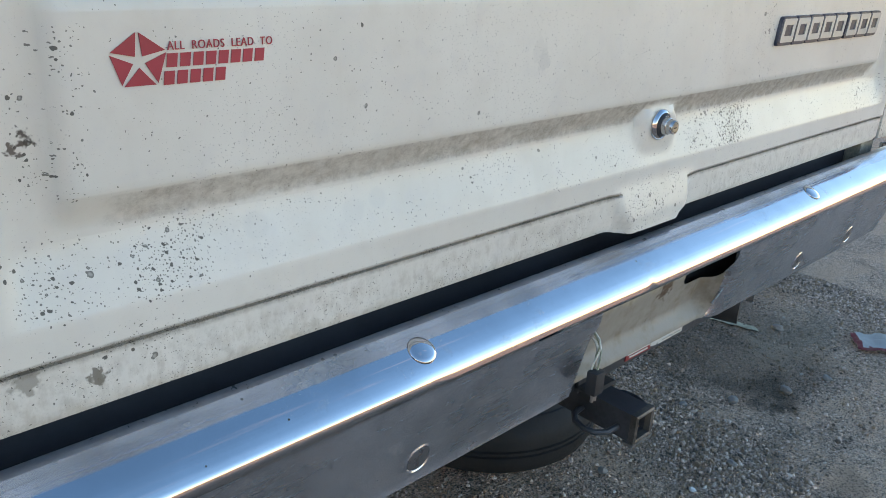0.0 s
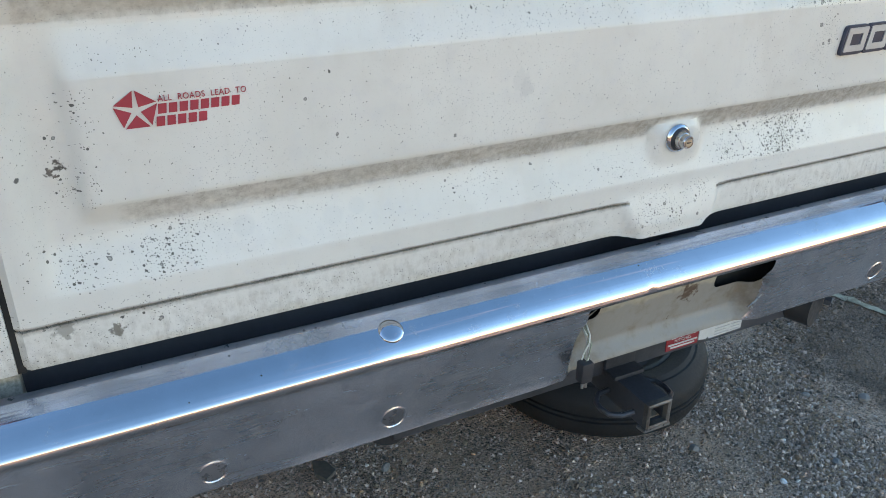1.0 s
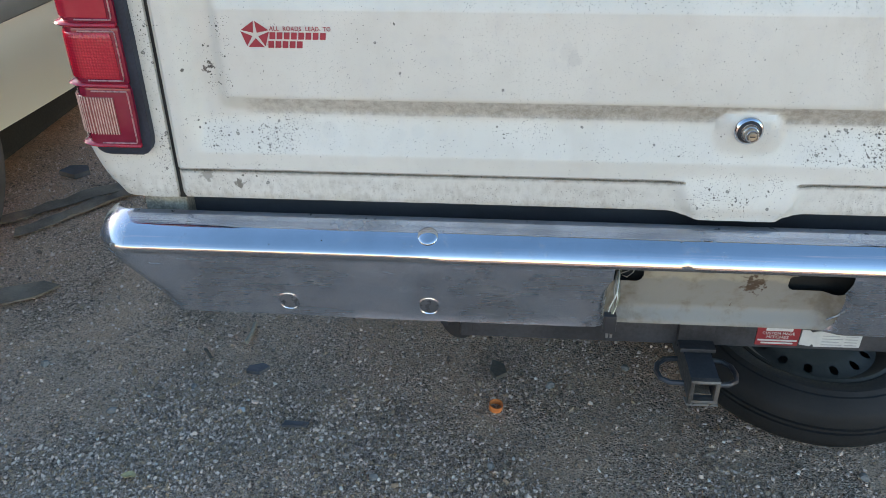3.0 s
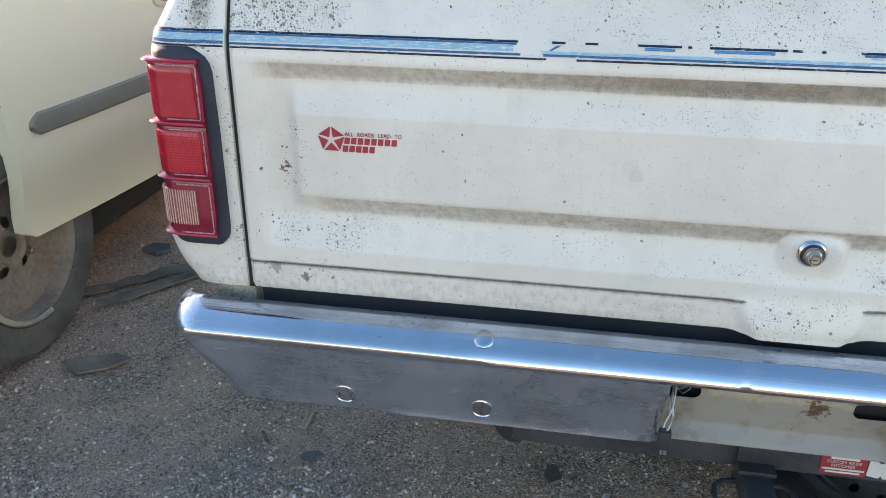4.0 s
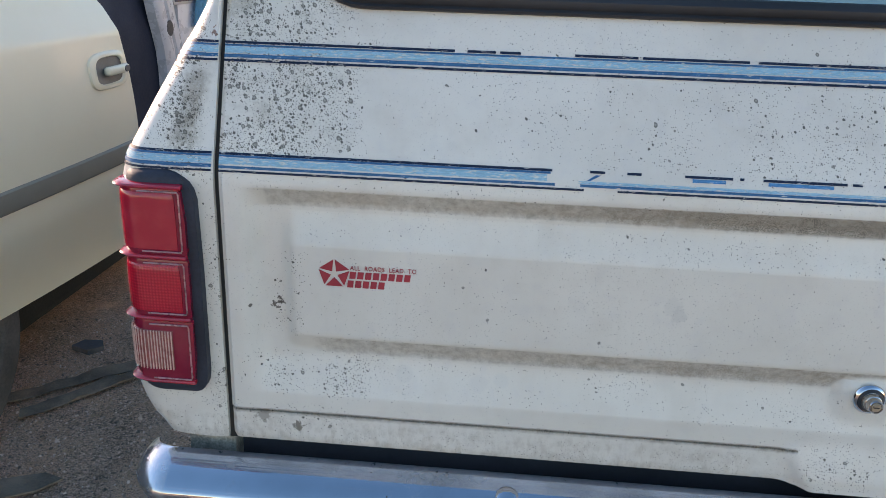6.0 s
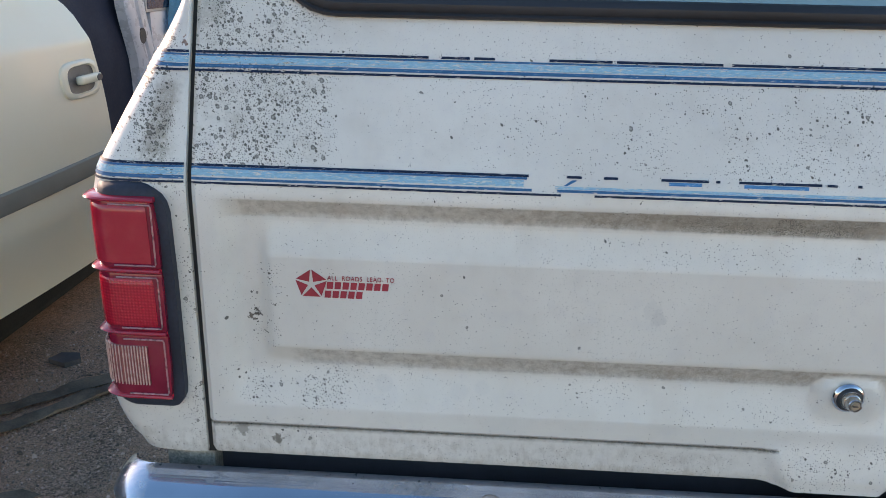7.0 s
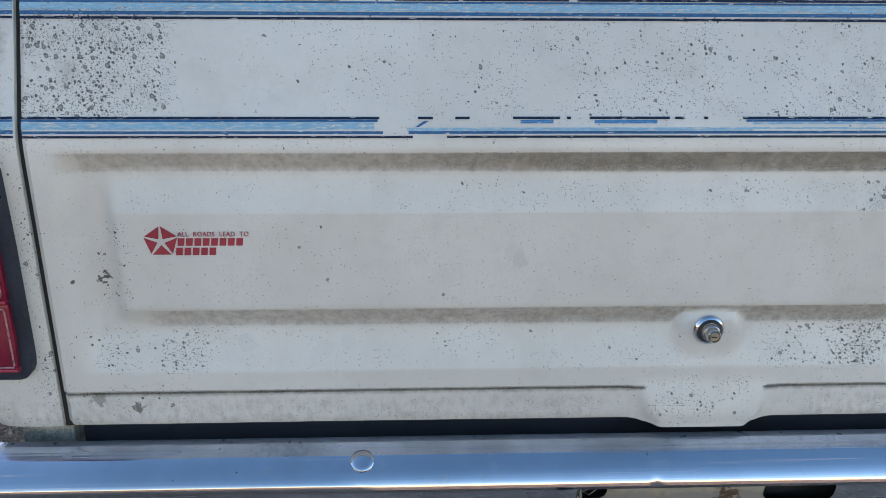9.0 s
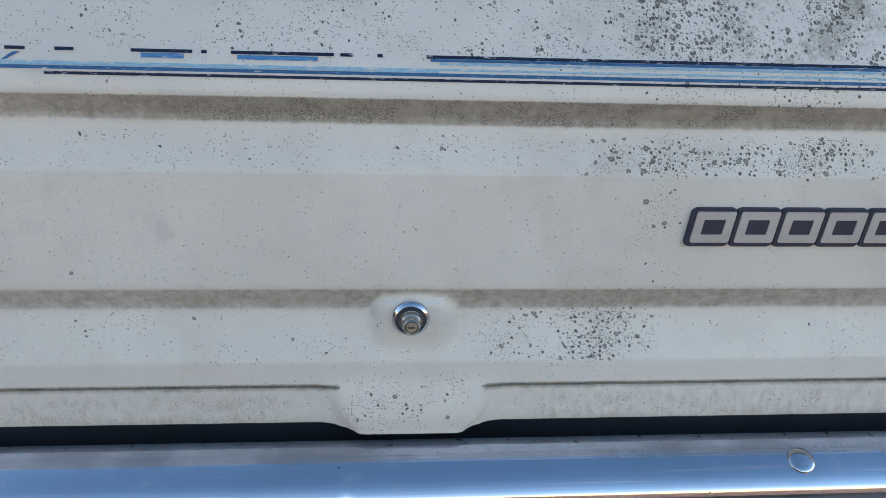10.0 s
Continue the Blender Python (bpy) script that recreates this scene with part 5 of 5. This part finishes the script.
for a, b in ((outer[0], inner[0]), (outer[-1], inner[-1]), ([r[0] for r in outer], [r[0] for r in inner]), ([r[-1] for r in outer], [r[-1] for r in inner])):
    for k in range(len(a) - 1):
        bm.faces.new((a[k], a[k + 1], b[k + 1], b[k]))
door = part("door", bm, M_BEIGE, car, "champagne door with grey side moulding")
# side moulding with a rounded tip
bm = bmesh.new()
ys = [1.021, 1.027, 1.040, 1.065] + steps_between(1.10, 2.168, 0.06)
lines = []
for y in ys:
    swell = math.sqrt(max(0, min(1, (y - 1.019) / 0.046)))
    top, bot = 0.770 + 0.038 * swell - 0.018 * (y - 1.02), 0.770 - 0.034 * swell - 0.022 * (y - 1.02)
    mid = (top + bot) / 2
    lines.append([bm.verts.new((door_x(y, z) + d, y, z)) for z, d in ((top, 0.0), (top - 0.006, 0.010), (mid, 0.015), (bot + 0.010, 0.012), (bot, -0.001))])
for a, b in zip(lines, lines[1:]):
    for k in range(4):
        bm.faces.new((a[k], a[k + 1], b[k + 1], b[k]))
bm.faces.new(lines[0])
part("moulding", bm, M_MOULD, door, "grey rubbing strip")
# handle: escutcheon, cup and pull
HY, HZ = 1.985, 1.075
HX = door_x(HY, HZ)
bm = bmesh.new()
oval = []
for k in range(28):
    a = 2 * math.pi * k / 28
    c, s = math.cos(a), math.sin(a)
    oval.append((0.150 * math.copysign(abs(c) ** 0.55, c), 0.068 * math.copysign(abs(s) ** 0.6, s)))
shell = [[bm.verts.new((door_x(HY + py * f, HZ + pz * f) + d, HY + py * f, HZ + pz * f)) for py, pz in oval] for f, d in ((1.0, -0.002), (0.98, 0.008), (0.90, 0.013), (0.76, 0.013), (0.70, 0.006))]
for a, b in zip(shell, shell[1:]):
    for k in range(28):
        bm.faces.new((a[k], a[(k + 1) % 28], b[(k + 1) % 28], b[k]))
handle = part("door_handle", bm, M_BEIGE, door, "champagne plastic handle surround")
bm = bmesh.new()
bm.faces.new([bm.verts.new((door_x(HY + py * 0.74, HZ + pz * 0.74) + 0.003, HY + py * 0.74, HZ + pz * 0.74)) for py, pz in oval])
part("handle_cup", bm, simple("grey_cup_plastic", (0.17, 0.165, 0.15), 0.5), handle, smooth=False)
bm = bmesh.new()
box(bm, (HX + 0.012, HY - 0.060, HZ - 0.016), (HX + 0.040, HY + 0.098, HZ + 0.016), 0.012, 3)
part("handle_pull", bm, M_BEIGE, handle, "pull bar")
bm = bmesh.new()
lathe(bm, [(0.0, 0.004), (0.014, 0.004), (0.016, 0.0)], pose(HX + 0.038, HY + 0.074, HZ, 0, 90, 0) @ Matrix.Diagonal((0.8, 1.4, 1, 1)), 20)
part("key_cap", bm, simple("dark_key_cap", (0.10, 0.10, 0.095), 0.4), handle)
# window sill trim, rear jamb, pillar, tail
bm = bmesh.new()
box(bm, (-2.19, 0.86, 1.362), (-2.11, 2.00, 1.385), 0.004)
part("window_trim", bm, M_RUBBER, car, "black window sill trim")
bm = bmesh.new()
box(bm, (-2.168, 0.90, 1.385), (-2.160, 1.985, 1.74), 0.002)
part("door_glass", bm, simple("dusty_grey_glass", (0.24, 0.235, 0.225), 0.15, vary=0.12, scale=10), car, "dusty grey door glass", smooth=False)
M_JAMB = simple("dark_jamb", (0.024, 0.031, 0.050), 0.7, vary=0.2, bump=0.05, Specular_IOR_Level=0.2)
bm = bmesh.new()
grid(bm, steps_between(1.95, 3.0, 0.05), steps_between(0.30, 1.76, 0.06), lambda y, z: (-2.115 - 0.05 * smooth01(z, 1.1, 1.5) - 0.03 * smooth01(y, 2.2, 2.4), y, z))
part("door_jamb", bm, M_JAMB, car, "dark open door jamb")
bm = bmesh.new()
lines = [[bm.verts.new((-2.09 + d, y + 0.10 * smooth01(-z, -1.35, -1.0), z)) for y, d in ((2.655, -0.05), (2.665, -0.012), (2.682, 0.0), (2.74, 0.0), (2.752, -0.010), (2.775, -0.010), (2.787, 0.0), (2.85, 0.0), (2.868, -0.01), (2.88, -0.05))] for z in steps_between(0.35, 1.78, 0.08)]
for a, b in zip(lines, lines[1:]):
    for k in range(9):
        bm.faces.new((a[k], a[k + 1], b[k + 1], b[k]))
pillar = part("door_pillar", bm, M_GREY_BODY, car, "silver-grey pillar beside the open doorway")
bm = bmesh.new()
lathe(bm, [(0.0, 0.0), (0.036, 0.0), (0.036, 0.004), (0.0, 0.004)], pose(-2.093, 2.81, 1.165, 0, 90, 0), 20)
part("striker_hole", bm, M_RUBBER, pillar, smooth=False)
bm = bmesh.new()
box(bm, (-3.65, 3.0, 0.35), (-2.12, 4.6, 1.40), 0.05)
part("rear_body", bm, M_GREY_BODY, car, "pale silver rear body")
bm = bmesh.new()
box(bm, (-2.123, 2.93, 1.262), (-2.114, 3.235, 1.345), 0.003)
frame_strip = part("rear_window_frame", bm, M_SILVER, car, "bright frame of the rear window", smooth=False)
bm = bmesh.new()
box(bm, (-2.118, 2.945, 1.275), (-2.111, 3.220, 1.338), 0.002)
part("rear_glass", bm, simple("blue_grey_glass", (0.035, 0.055, 0.085), 0.1), frame_strip, "dark blue-grey rear glass", smooth=False)
bm = bmesh.new()
box(bm, (-3.40, 1.2, 1.40), (-2.32, 4.2, 1.80), 0.10)
part("cabin", bm, M_PANE, car, "dark glazed cabin")
# unseen lower part reaches down to z 0.12 to block sun under the car
bm = bmesh.new()
box(bm, (-3.6, -0.9, 0.12), (-2.27, 3.05, 1.30), 0.03)
part("engine_bay", bm, M_DARK, car, "dark box for the wheel arch and engine bay, lowered to block sun", smooth=False)
M_RIM_DARK = simple("dusty_brown_rim", (0.20, 0.155, 0.125), 0.85, 0.0, vary=0.45, scale=25)
front = wheel(car, pose(-2.135, 0.98, 0.385, 0, 90, 0), 0.385, 0.21, 0.245, 5, 0.085, 0.30, M_RIM_DARK, simple("dusty_tyre", (0.085, 0.080, 0.078), 0.85, vary=0.45, scale=45))
for wx, wy in ((-3.5, 0.87), (-2.22, 3.9), (-3.5, 3.9)):
    wheel(car, pose(wx, wy, 0.37, 0, 90, 0), 0.37, 0.21, 0.205, 8, 0.14)
for k in (0, 4):
    a = radians(72 * k + 40)
    bm = bmesh.new()
    lathe(bm, [(0.011, 0.0), (0.011, 0.020), (0.007, 0.024), (0.0, 0.024)], pose(-2.105, 0.98 + 0.085 * math.cos(a), 0.385 + 0.085 * math.sin(a), 0, 90, 0), 12)
    part("wheel_nut", bm, M_STEEL, front, "bright wheel nut")

# pale arc on the lower rim only, where the edge catches light
bm = bmesh.new()
tube(bm, [(-2.036, 0.98 + 0.243 * math.cos(radians(a)), 0.385 + 0.243 * math.sin(radians(a))) for a in range(-165, -78, 6)], 0.010, 8)
part("rim_lip", bm, simple("lit_rim_edge", (0.40, 0.36, 0.30), 0.5, 0.4, vary=0.4), front, "pale edge of the rim, only its lit lower arc")

# teal cover thrown over the edge of the rear body
def cover_place(u, v):
    fold = 0.010 * math.sin(u * 17 + 1.5 * v) + 0.006 * noise.noise((u * 6, v * 5, 2))
    slant = 3.33 - 0.20 * smooth01(v, 0.0, 1.0)
    if v < 0.5:
        return (-2.40 + 0.52 * v, slant + 0.18 * u, 1.408 + abs(fold) - 0.010 * smooth01(v, 0.4, 0.5))
    return (-2.106 + abs(fold) - 0.03 * (1 - smooth01(v, 0.5, 0.62)), slant + (0.18 - 0.06 * smooth01(v, 0.6, 1.0)) * u, 1.398 - 0.50 * (v - 0.5))


bm = bmesh.new()
grid(bm, steps_between(0, 1, 0.04), steps_between(0, 1, 0.04), cover_place)
bmesh.ops.solidify(bm, geom=bm.faces[:], thickness=0.003)
tagged(part("teal_cover", bm, M_TEAL), "crumpled teal cover thrown over a parked car", "cover")

# white van parked beyond
far_car = thing("white_van", (-2.6, 5.4, 0), "white car parked beyond", "vehicle")
bm = bmesh.new()
box(bm, (-3.6, 4.6, 0.40), (-1.75, 8.6, 1.25), 0.08)
part("body", bm, simple("clean_white_paint", (0.72, 0.73, 0.74), 0.3), far_car)
bm = bmesh.new()
box(bm, (-3.4, 5.2, 1.25), (-1.95, 8.0, 1.75), 0.12)
part("cabin", bm, M_GLASS, far_car, "glazed cabin")
for wx, wy in ((-3.45, 5.4), (-1.95, 5.4), (-3.45, 7.8), (-1.95, 7.8)):
    wheel(far_car, pose(wx, wy, 0.34, 0, 90, 0), 0.34, 0.2, 0.19, 8, 0.13)

# ---- things on the ground ----
rnd = random.Random(5)


def gravel(n, lo, hi, power, facets, seed, name, label):
    """Many small angular stones, denser away from the bare dirt, in one mesh."""
    rg = np.random.default_rng(seed)
    if facets == 8:
        shape = np.array([(1, 0, 0), (-1, 0, 0), (0, 1, 0), (0, -1, 0), (0, 0, 1), (0, 0, -1)], float) * 1.15
        tri = np.array([(0, 2, 4), (2, 1, 4), (1, 3, 4), (3, 0, 4), (2, 0, 5), (1, 2, 5), (3, 1, 5), (0, 3, 5)])
    else:
        gold = (1 + 5 ** 0.5) / 2
        shape = np.array([(-1, gold, 0), (1, gold, 0), (-1, -gold, 0), (1, -gold, 0), (0, -1, gold), (0, 1, gold), (0, -1, -gold), (0, 1, -gold), (gold, 0, -1), (gold, 0, 1), (-gold, 0, -1), (-gold, 0, 1)]) / 1.9
        tri = np.array([(0, 11, 5), (0, 5, 1), (0, 1, 7), (0, 7, 10), (0, 10, 11), (1, 5, 9), (5, 11, 4), (11, 10, 2), (10, 7, 6), (7, 1, 8), (3, 9, 4), (3, 4, 2), (3, 2, 6), (3, 6, 8), (3, 8, 9), (4, 9, 5), (2, 4, 11), (6, 2, 10), (8, 6, 7), (9, 8, 1)])
    spots = []
    while len(spots) < n:
        x, y = rg.uniform(-2.4, 2.2), rg.uniform(-0.05, 2.1)
        if x > -1.1 and y > 1.15:
            continue
        bare = noise.noise((x * 1.1, y * 1.1, 4.2)) + 0.6 * noise.noise((x * 3.1, y * 3.1, 9.0)) + 0.45 * smooth01(y, 0.35, 0.9) + 0.9 * math.exp(-((x - 1.62) / 0.3) ** 2 - ((y - 0.35) / 0.13) ** 2)
        if rg.random() > smooth01(bare, -0.46, 0.26) * 0.93:
            spots.append((x, y, bumps(x, y)))
    spots = np.array(spots)
    size = rg.uniform(0, 1, n) ** power * (hi - lo) + lo
    m = len(shape)
    v = shape[None] * rg.uniform(0.62, 1.25, (n, m, 1)) * np.stack([np.ones(n), rg.uniform(0.55, 0.95, n), rg.uniform(0.45, 0.8, n)], 1)[:, None, :]
    q = rg.normal(size=(n, 4))
    q /= np.linalg.norm(q, axis=1)[:, None]
    w, a, b, c = q.T
    turn = np.stack([1 - 2 * (b * b + c * c), 2 * (a * b - c * w), 2 * (a * c + b * w), 2 * (a * b + c * w), 1 - 2 * (a * a + c * c), 2 * (b * c - a * w), 2 * (a * c - b * w), 2 * (b * c + a * w), 1 - 2 * (a * a + b * b)], 1).reshape(n, 3, 3)
    v = np.einsum('nij,nkj->nki', turn, v) * size[:, None, None]
    spots[:, 2] += size * rg.uniform(0.0, 0.35, n)
    v += spots[:, None, :]
    faces = (tri[None] + (np.arange(n) * m)[:, None, None]).reshape(-1, 3)
    mesh = bpy.data.meshes.new(name)
    mesh.from_pydata(v.reshape(-1, 3), [], faces.tolist())
    mesh.materials.append(M_GRAVEL)
    tagged(as_object(name, mesh), label, "gravel", kind="stuff")


def gravel_material():
    """Crushed grey stone, each piece of its own tone, some brown with dirt."""
    n = Nodes("crushed_stone")
    isl = n.island()
    other = n.math('FRACT', n.math('MULTIPLY', isl, 37.0))
    base = n.mix(n.ramp(isl, 0.0, 1.0), (0.14, 0.100, 0.083), (0.77, 0.575, 0.48))
    base = n.mix(n.ramp(other, 0.6, 0.75), base, (0.36, 0.24, 0.165))
    base = n.mix(n.ramp(isl, 0.985, 0.99), base, (0.66, 0.60, 0.54))
    base = yard_marks(n, base)
    n.bump(n.noise(900.0, 3), 0.4, 0.001)
    return n.set(base, 0.88, 0.0, Specular_IOR_Level=0.25)


M_GRAVEL = gravel_material()
gravel(140000, 0.0011, 0.0029, 1.3, 8, 3, "grit", "fine grey and brown grit over dirt")
gravel(72000, 0.0021, 0.0072, 2.2, 20, 4, "gravel", "loose crushed grey gravel over dirt")
gravel(900, 0.0065, 0.0125, 2.0, 20, 6, "pebbles", "scattered larger pieces of crushed stone on the gravel")


def stone(x, y, size, material, name="stone", label="pale grey stone on the dirt", flat=0.6, seed=0):
    bm = bmesh.new()
    bmesh.ops.create_icosphere(bm, subdivisions=2, radius=size)
    for v in bm.verts:
        k = 1 + 0.35 * noise.noise(v.co / size * 1.3 + Vector((seed, seed * 2, 0)))
        v.co = Vector((v.co.x * k, v.co.y * k * 0.8, v.co.z * k * flat))
    bmesh.ops.transform(bm, matrix=Matrix.Translation((x, y, bumps(x, y) + size * flat * 0.6)) @ Matrix.Rotation(seed * 1.7, 4, 'Z'), verts=bm.verts)
    return tagged(part(name, bm, material, smooth=False), label, "stone")


M_STONE, M_WHITE_BIT = simple("grey_stone", (0.21, 0.20, 0.19), 0.85), simple("white_plastic", (0.62, 0.64, 0.64), 0.5)
for k, (x, y, s) in enumerate(((0.508, 0.318, 0.014), (0.788, 0.129, 0.013), (1.08, 0.278, 0.018), (0.80, 0.454, 0.011), (-1.327, 0.421, 0.013), (-1.15, 0.534, 0.011), (-0.20, 0.602, 0.014), (0.008, 0.688, 0.012), (1.25, 0.20, 0.02), (0.95, 0.36, 0.012), (1.42, 0.15, 0.016), (-1.60, 0.60, 0.014), (-0.35, 0.30, 0.011), (-0.62, 0.24, 0.012), (1.62, 0.40, 0.02))):
    tagged(stone(x, y, s, M_STONE, seed=k), group="stones in the dirt")
for k, (x, y, s) in enumerate(((-0.993, 0.449, 0.011), (0.35, 0.124, 0.012), (-1.534, 0.146, 0.015), (0.62, 0.14, 0.010))):
    stone(x, y, s, M_WHITE_BIT, "plastic_scrap", "small white scrap on the gravel", 0.45, seed=k + 20)

# orange ring
bm = bmesh.new()
lathe(bm, [(0.0160, 0.0), (0.0180, 0.0), (0.0184, 0.003), (0.0180, 0.016), (0.0160, 0.016), (0.0154, 0.008)], Matrix.Translation((-0.343, 0.500, 0.004)) @ Euler((0.10, 0.05, 0.3)).to_matrix().to_4x4(), 36, True)
tagged(part("plastic_ring", bm, simple("orange_plastic", (0.78, 0.21, 0.06), 0.45, vary=0.15)), "small orange plastic ring on the dirt", "ring")


def shard(points, thick, material, name, label, category, lift=0.004, curl=0.0):
    """A thin broken piece lying on the ground: outline of (x, y)."""
    bm = bmesh.new()
    n = len(points)
    mx, my = sum(p[0] for p in points) / n, sum(p[1] for p in points) / n
    for q in (0, 1):
        vs = [bm.verts.new((x, y, bumps(x, y) + lift + q * thick + curl * ((x - mx) ** 2 + (y - my) ** 2) ** 0.5)) for x, y in points]
        mid = bm.verts.new((mx, my, bumps(mx, my) + lift + q * thick))
        for k in range(n):
            bm.faces.new((vs[k], vs[(k + 1) % n], mid))
        if q:
            for k in range(n):
                bm.faces.new((low[k], low[(k + 1) % n], vs[(k + 1) % n], vs[k]))
        low = vs
    return tagged(part(name, bm, material, smooth=False), label, category)


M_SHARD = simple("dark_plastic", (0.085, 0.088, 0.098), 0.75, vary=0.4)
M_MAT = simple("dusty_rubber_mat", (0.15, 0.118, 0.092), 0.95, vary=0.5, scale=70)
shard([(-1.025, 0.595), (-0.985, 0.590), (-0.965, 0.620), (-0.985, 0.632), (-1.022, 0.618)], 0.010, M_SHARD, "plastic_shard", "black plastic shard on the gravel", "scrap")
shard([(-0.875, 0.390), (-0.81, 0.392), (-0.808, 0.408), (-0.87, 0.410)], 0.007, M_SHARD, "plastic_shard", "flat black plastic scrap", "scrap")
shard([(-0.345, 0.610), (-0.315, 0.630), (-0.325, 0.67), (-0.355, 0.685), (-0.362, 0.64)], 0.012, simple("oily_clod", (0.09, 0.078, 0.066), 0.95, vary=0.5), "rubber_clod", "dark clod of rubber on the dirt", "scrap")
shard([(-1.95, 0.895), (-1.86, 0.85), (-1.78, 0.90), (-1.73, 0.96), (-1.80, 0.985), (-1.90, 0.94)], 0.006, M_MAT, "rubber_sheet", "torn dusty rubber sheet on the dirt", "scrap", 0.006, 0.10)
shard([(-2.15, 1.78), (-2.07, 1.75), (-2.03, 1.80), (-2.06, 1.85), (-2.13, 1.84)], 0.02, M_SHARD, "plastic_shard", "black lump of scrap on the dirt", "scrap")
for a, b, label in ((Vector((-2.22, 1.31, 0)), Vector((-1.68, 1.80, 0)), "torn sheet of dusty rubber matting"), (Vector((-2.055, 1.265, 0)), Vector((-1.68, 1.76, 0)), "torn strip of dusty rubber matting")):
    side = Vector((0.45, -0.9, 0)) * 0.024
    left = [a.lerp(b, k / 12) + side * 0.6 * rnd.random() for k in range(13)]
    right = [a.lerp(b, k / 12) - side * (2.0 + 1.2 * rnd.random()) for k in range(13)]
    bm = bmesh.new()
    va = [[bm.verts.new((p.x, p.y, 0.006 + h + 0.009 * rnd.random())) for p in left] for h in (0, 0.005)]
    vb = [[bm.verts.new((p.x, p.y, 0.006 + h + 0.010 * rnd.random())) for p in right] for h in (0, 0.005)]
    for k in range(12):
        bm.faces.new((va[1][k], va[1][k + 1], vb[1][k + 1], vb[1][k]))
        bm.faces.new((va[0][k], va[0][k + 1], va[1][k + 1], va[1][k]))
        bm.faces.new((vb[0][k], vb[0][k + 1], vb[1][k + 1], vb[1][k]))
    tagged(part("rubber_mat", bm, M_MAT, smooth=False), label, "mat")
bm = bmesh.new()
tube(bm, [(-1.060, 0.72, 0.012), (-1.056, 0.76, 0.014), (-1.060, 0.815, 0.012)], 0.0065, 7)
tagged(part("stick", bm, simple("grey_wood", (0.24, 0.21, 0.17), 0.85)), "short grey stick on the gravel", "stick")
bm = bmesh.new()
tube(bm, [(-1.17, 0.685, 0.010), (-1.15, 0.66, 0.012), (-1.135, 0.64, 0.010)], 0.005, 6)
tagged(part("twig", bm, simple("dark_wood", (0.10, 0.085, 0.07), 0.9)), "dark twig on the gravel", "stick")
bm = bmesh.new()
tube(bm, [(0.80, 0.665, 0.008), (0.85, 0.72, 0.012), (0.905, 0.785, 0.012)], 0.0055, 8)
tagged(part("drinking_straw", bm, simple("blue_plastic", (0.05, 0.20, 0.55), 0.4)), "bright blue plastic straw on the dirt", "straw")
shard([(-1.205, 0.195), (-1.193, 0.190), (-1.180, 0.196), (-1.168, 0.193), (-1.172, 0.206), (-1.185, 0.214), (-1.198, 0.210)], 0.0015, simple("dry_leaf", (0.42, 0.33, 0.17), 0.8), "dry_leaf", "small dry yellow leaf on the gravel", "leaf", 0.008, 0.25)
# crumpled red and white wrapper
bm = bmesh.new()
def wrapper_place(u, v):
    return (1.675 + 0.81 * u + 0.63 * v + 0.01 * noise.noise((u * 20, v * 20, 2)), 0.155 + 0.58 * u - 0.78 * v, 0.014 + 0.022 * abs(noise.noise((u * 22, v * 22, 5))))


grid(bm, steps_between(0.0, 0.12, 0.01), steps_between(0.0, 0.24, 0.01), wrapper_place)
for f in bm.faces:
    c = f.calc_center_median() - Vector((1.675, 0.155, 0.0))
    f.material_index = 1 if min(c.x * 0.803 + c.y * 0.648, c.x * 0.597 - c.y * 0.834) < 0.024 else 0
bmesh.ops.solidify(bm, geom=bm.faces[:], thickness=0.003)
tagged(part("wrapper", bm, (M_STICKER_WHITE, M_STICKER_RED)), "crumpled white wrapper with a red border", "wrapper")
# pale chalky line on the dirt
bm = bmesh.new()
va, vb = [], []
for k in range(24):
    t = k / 23
    x, y = 1.47 + 0.085 * t + 0.012 * noise.noise((t * 9, 0, 0)), 0.78 - 0.34 * t
    w = 0.010 + 0.014 * abs(noise.noise((t * 14, 3, 0)))
    va.append(bm.verts.new((x - w, y - w, bumps(x, y) + 0.005)))
    vb.append(bm.verts.new((x + w, y + w, bumps(x, y) + 0.005)))
for k in range(23):
    bm.faces.new((va[k], va[k + 1], vb[k + 1], vb[k]))
tagged(part("chalk_line", bm, simple("chalky_yellow", (0.34, 0.31, 0.22), 0.95, vary=0.5, scale=200)), "worn pale yellow marking line on the dirt", "marking", kind="structure")
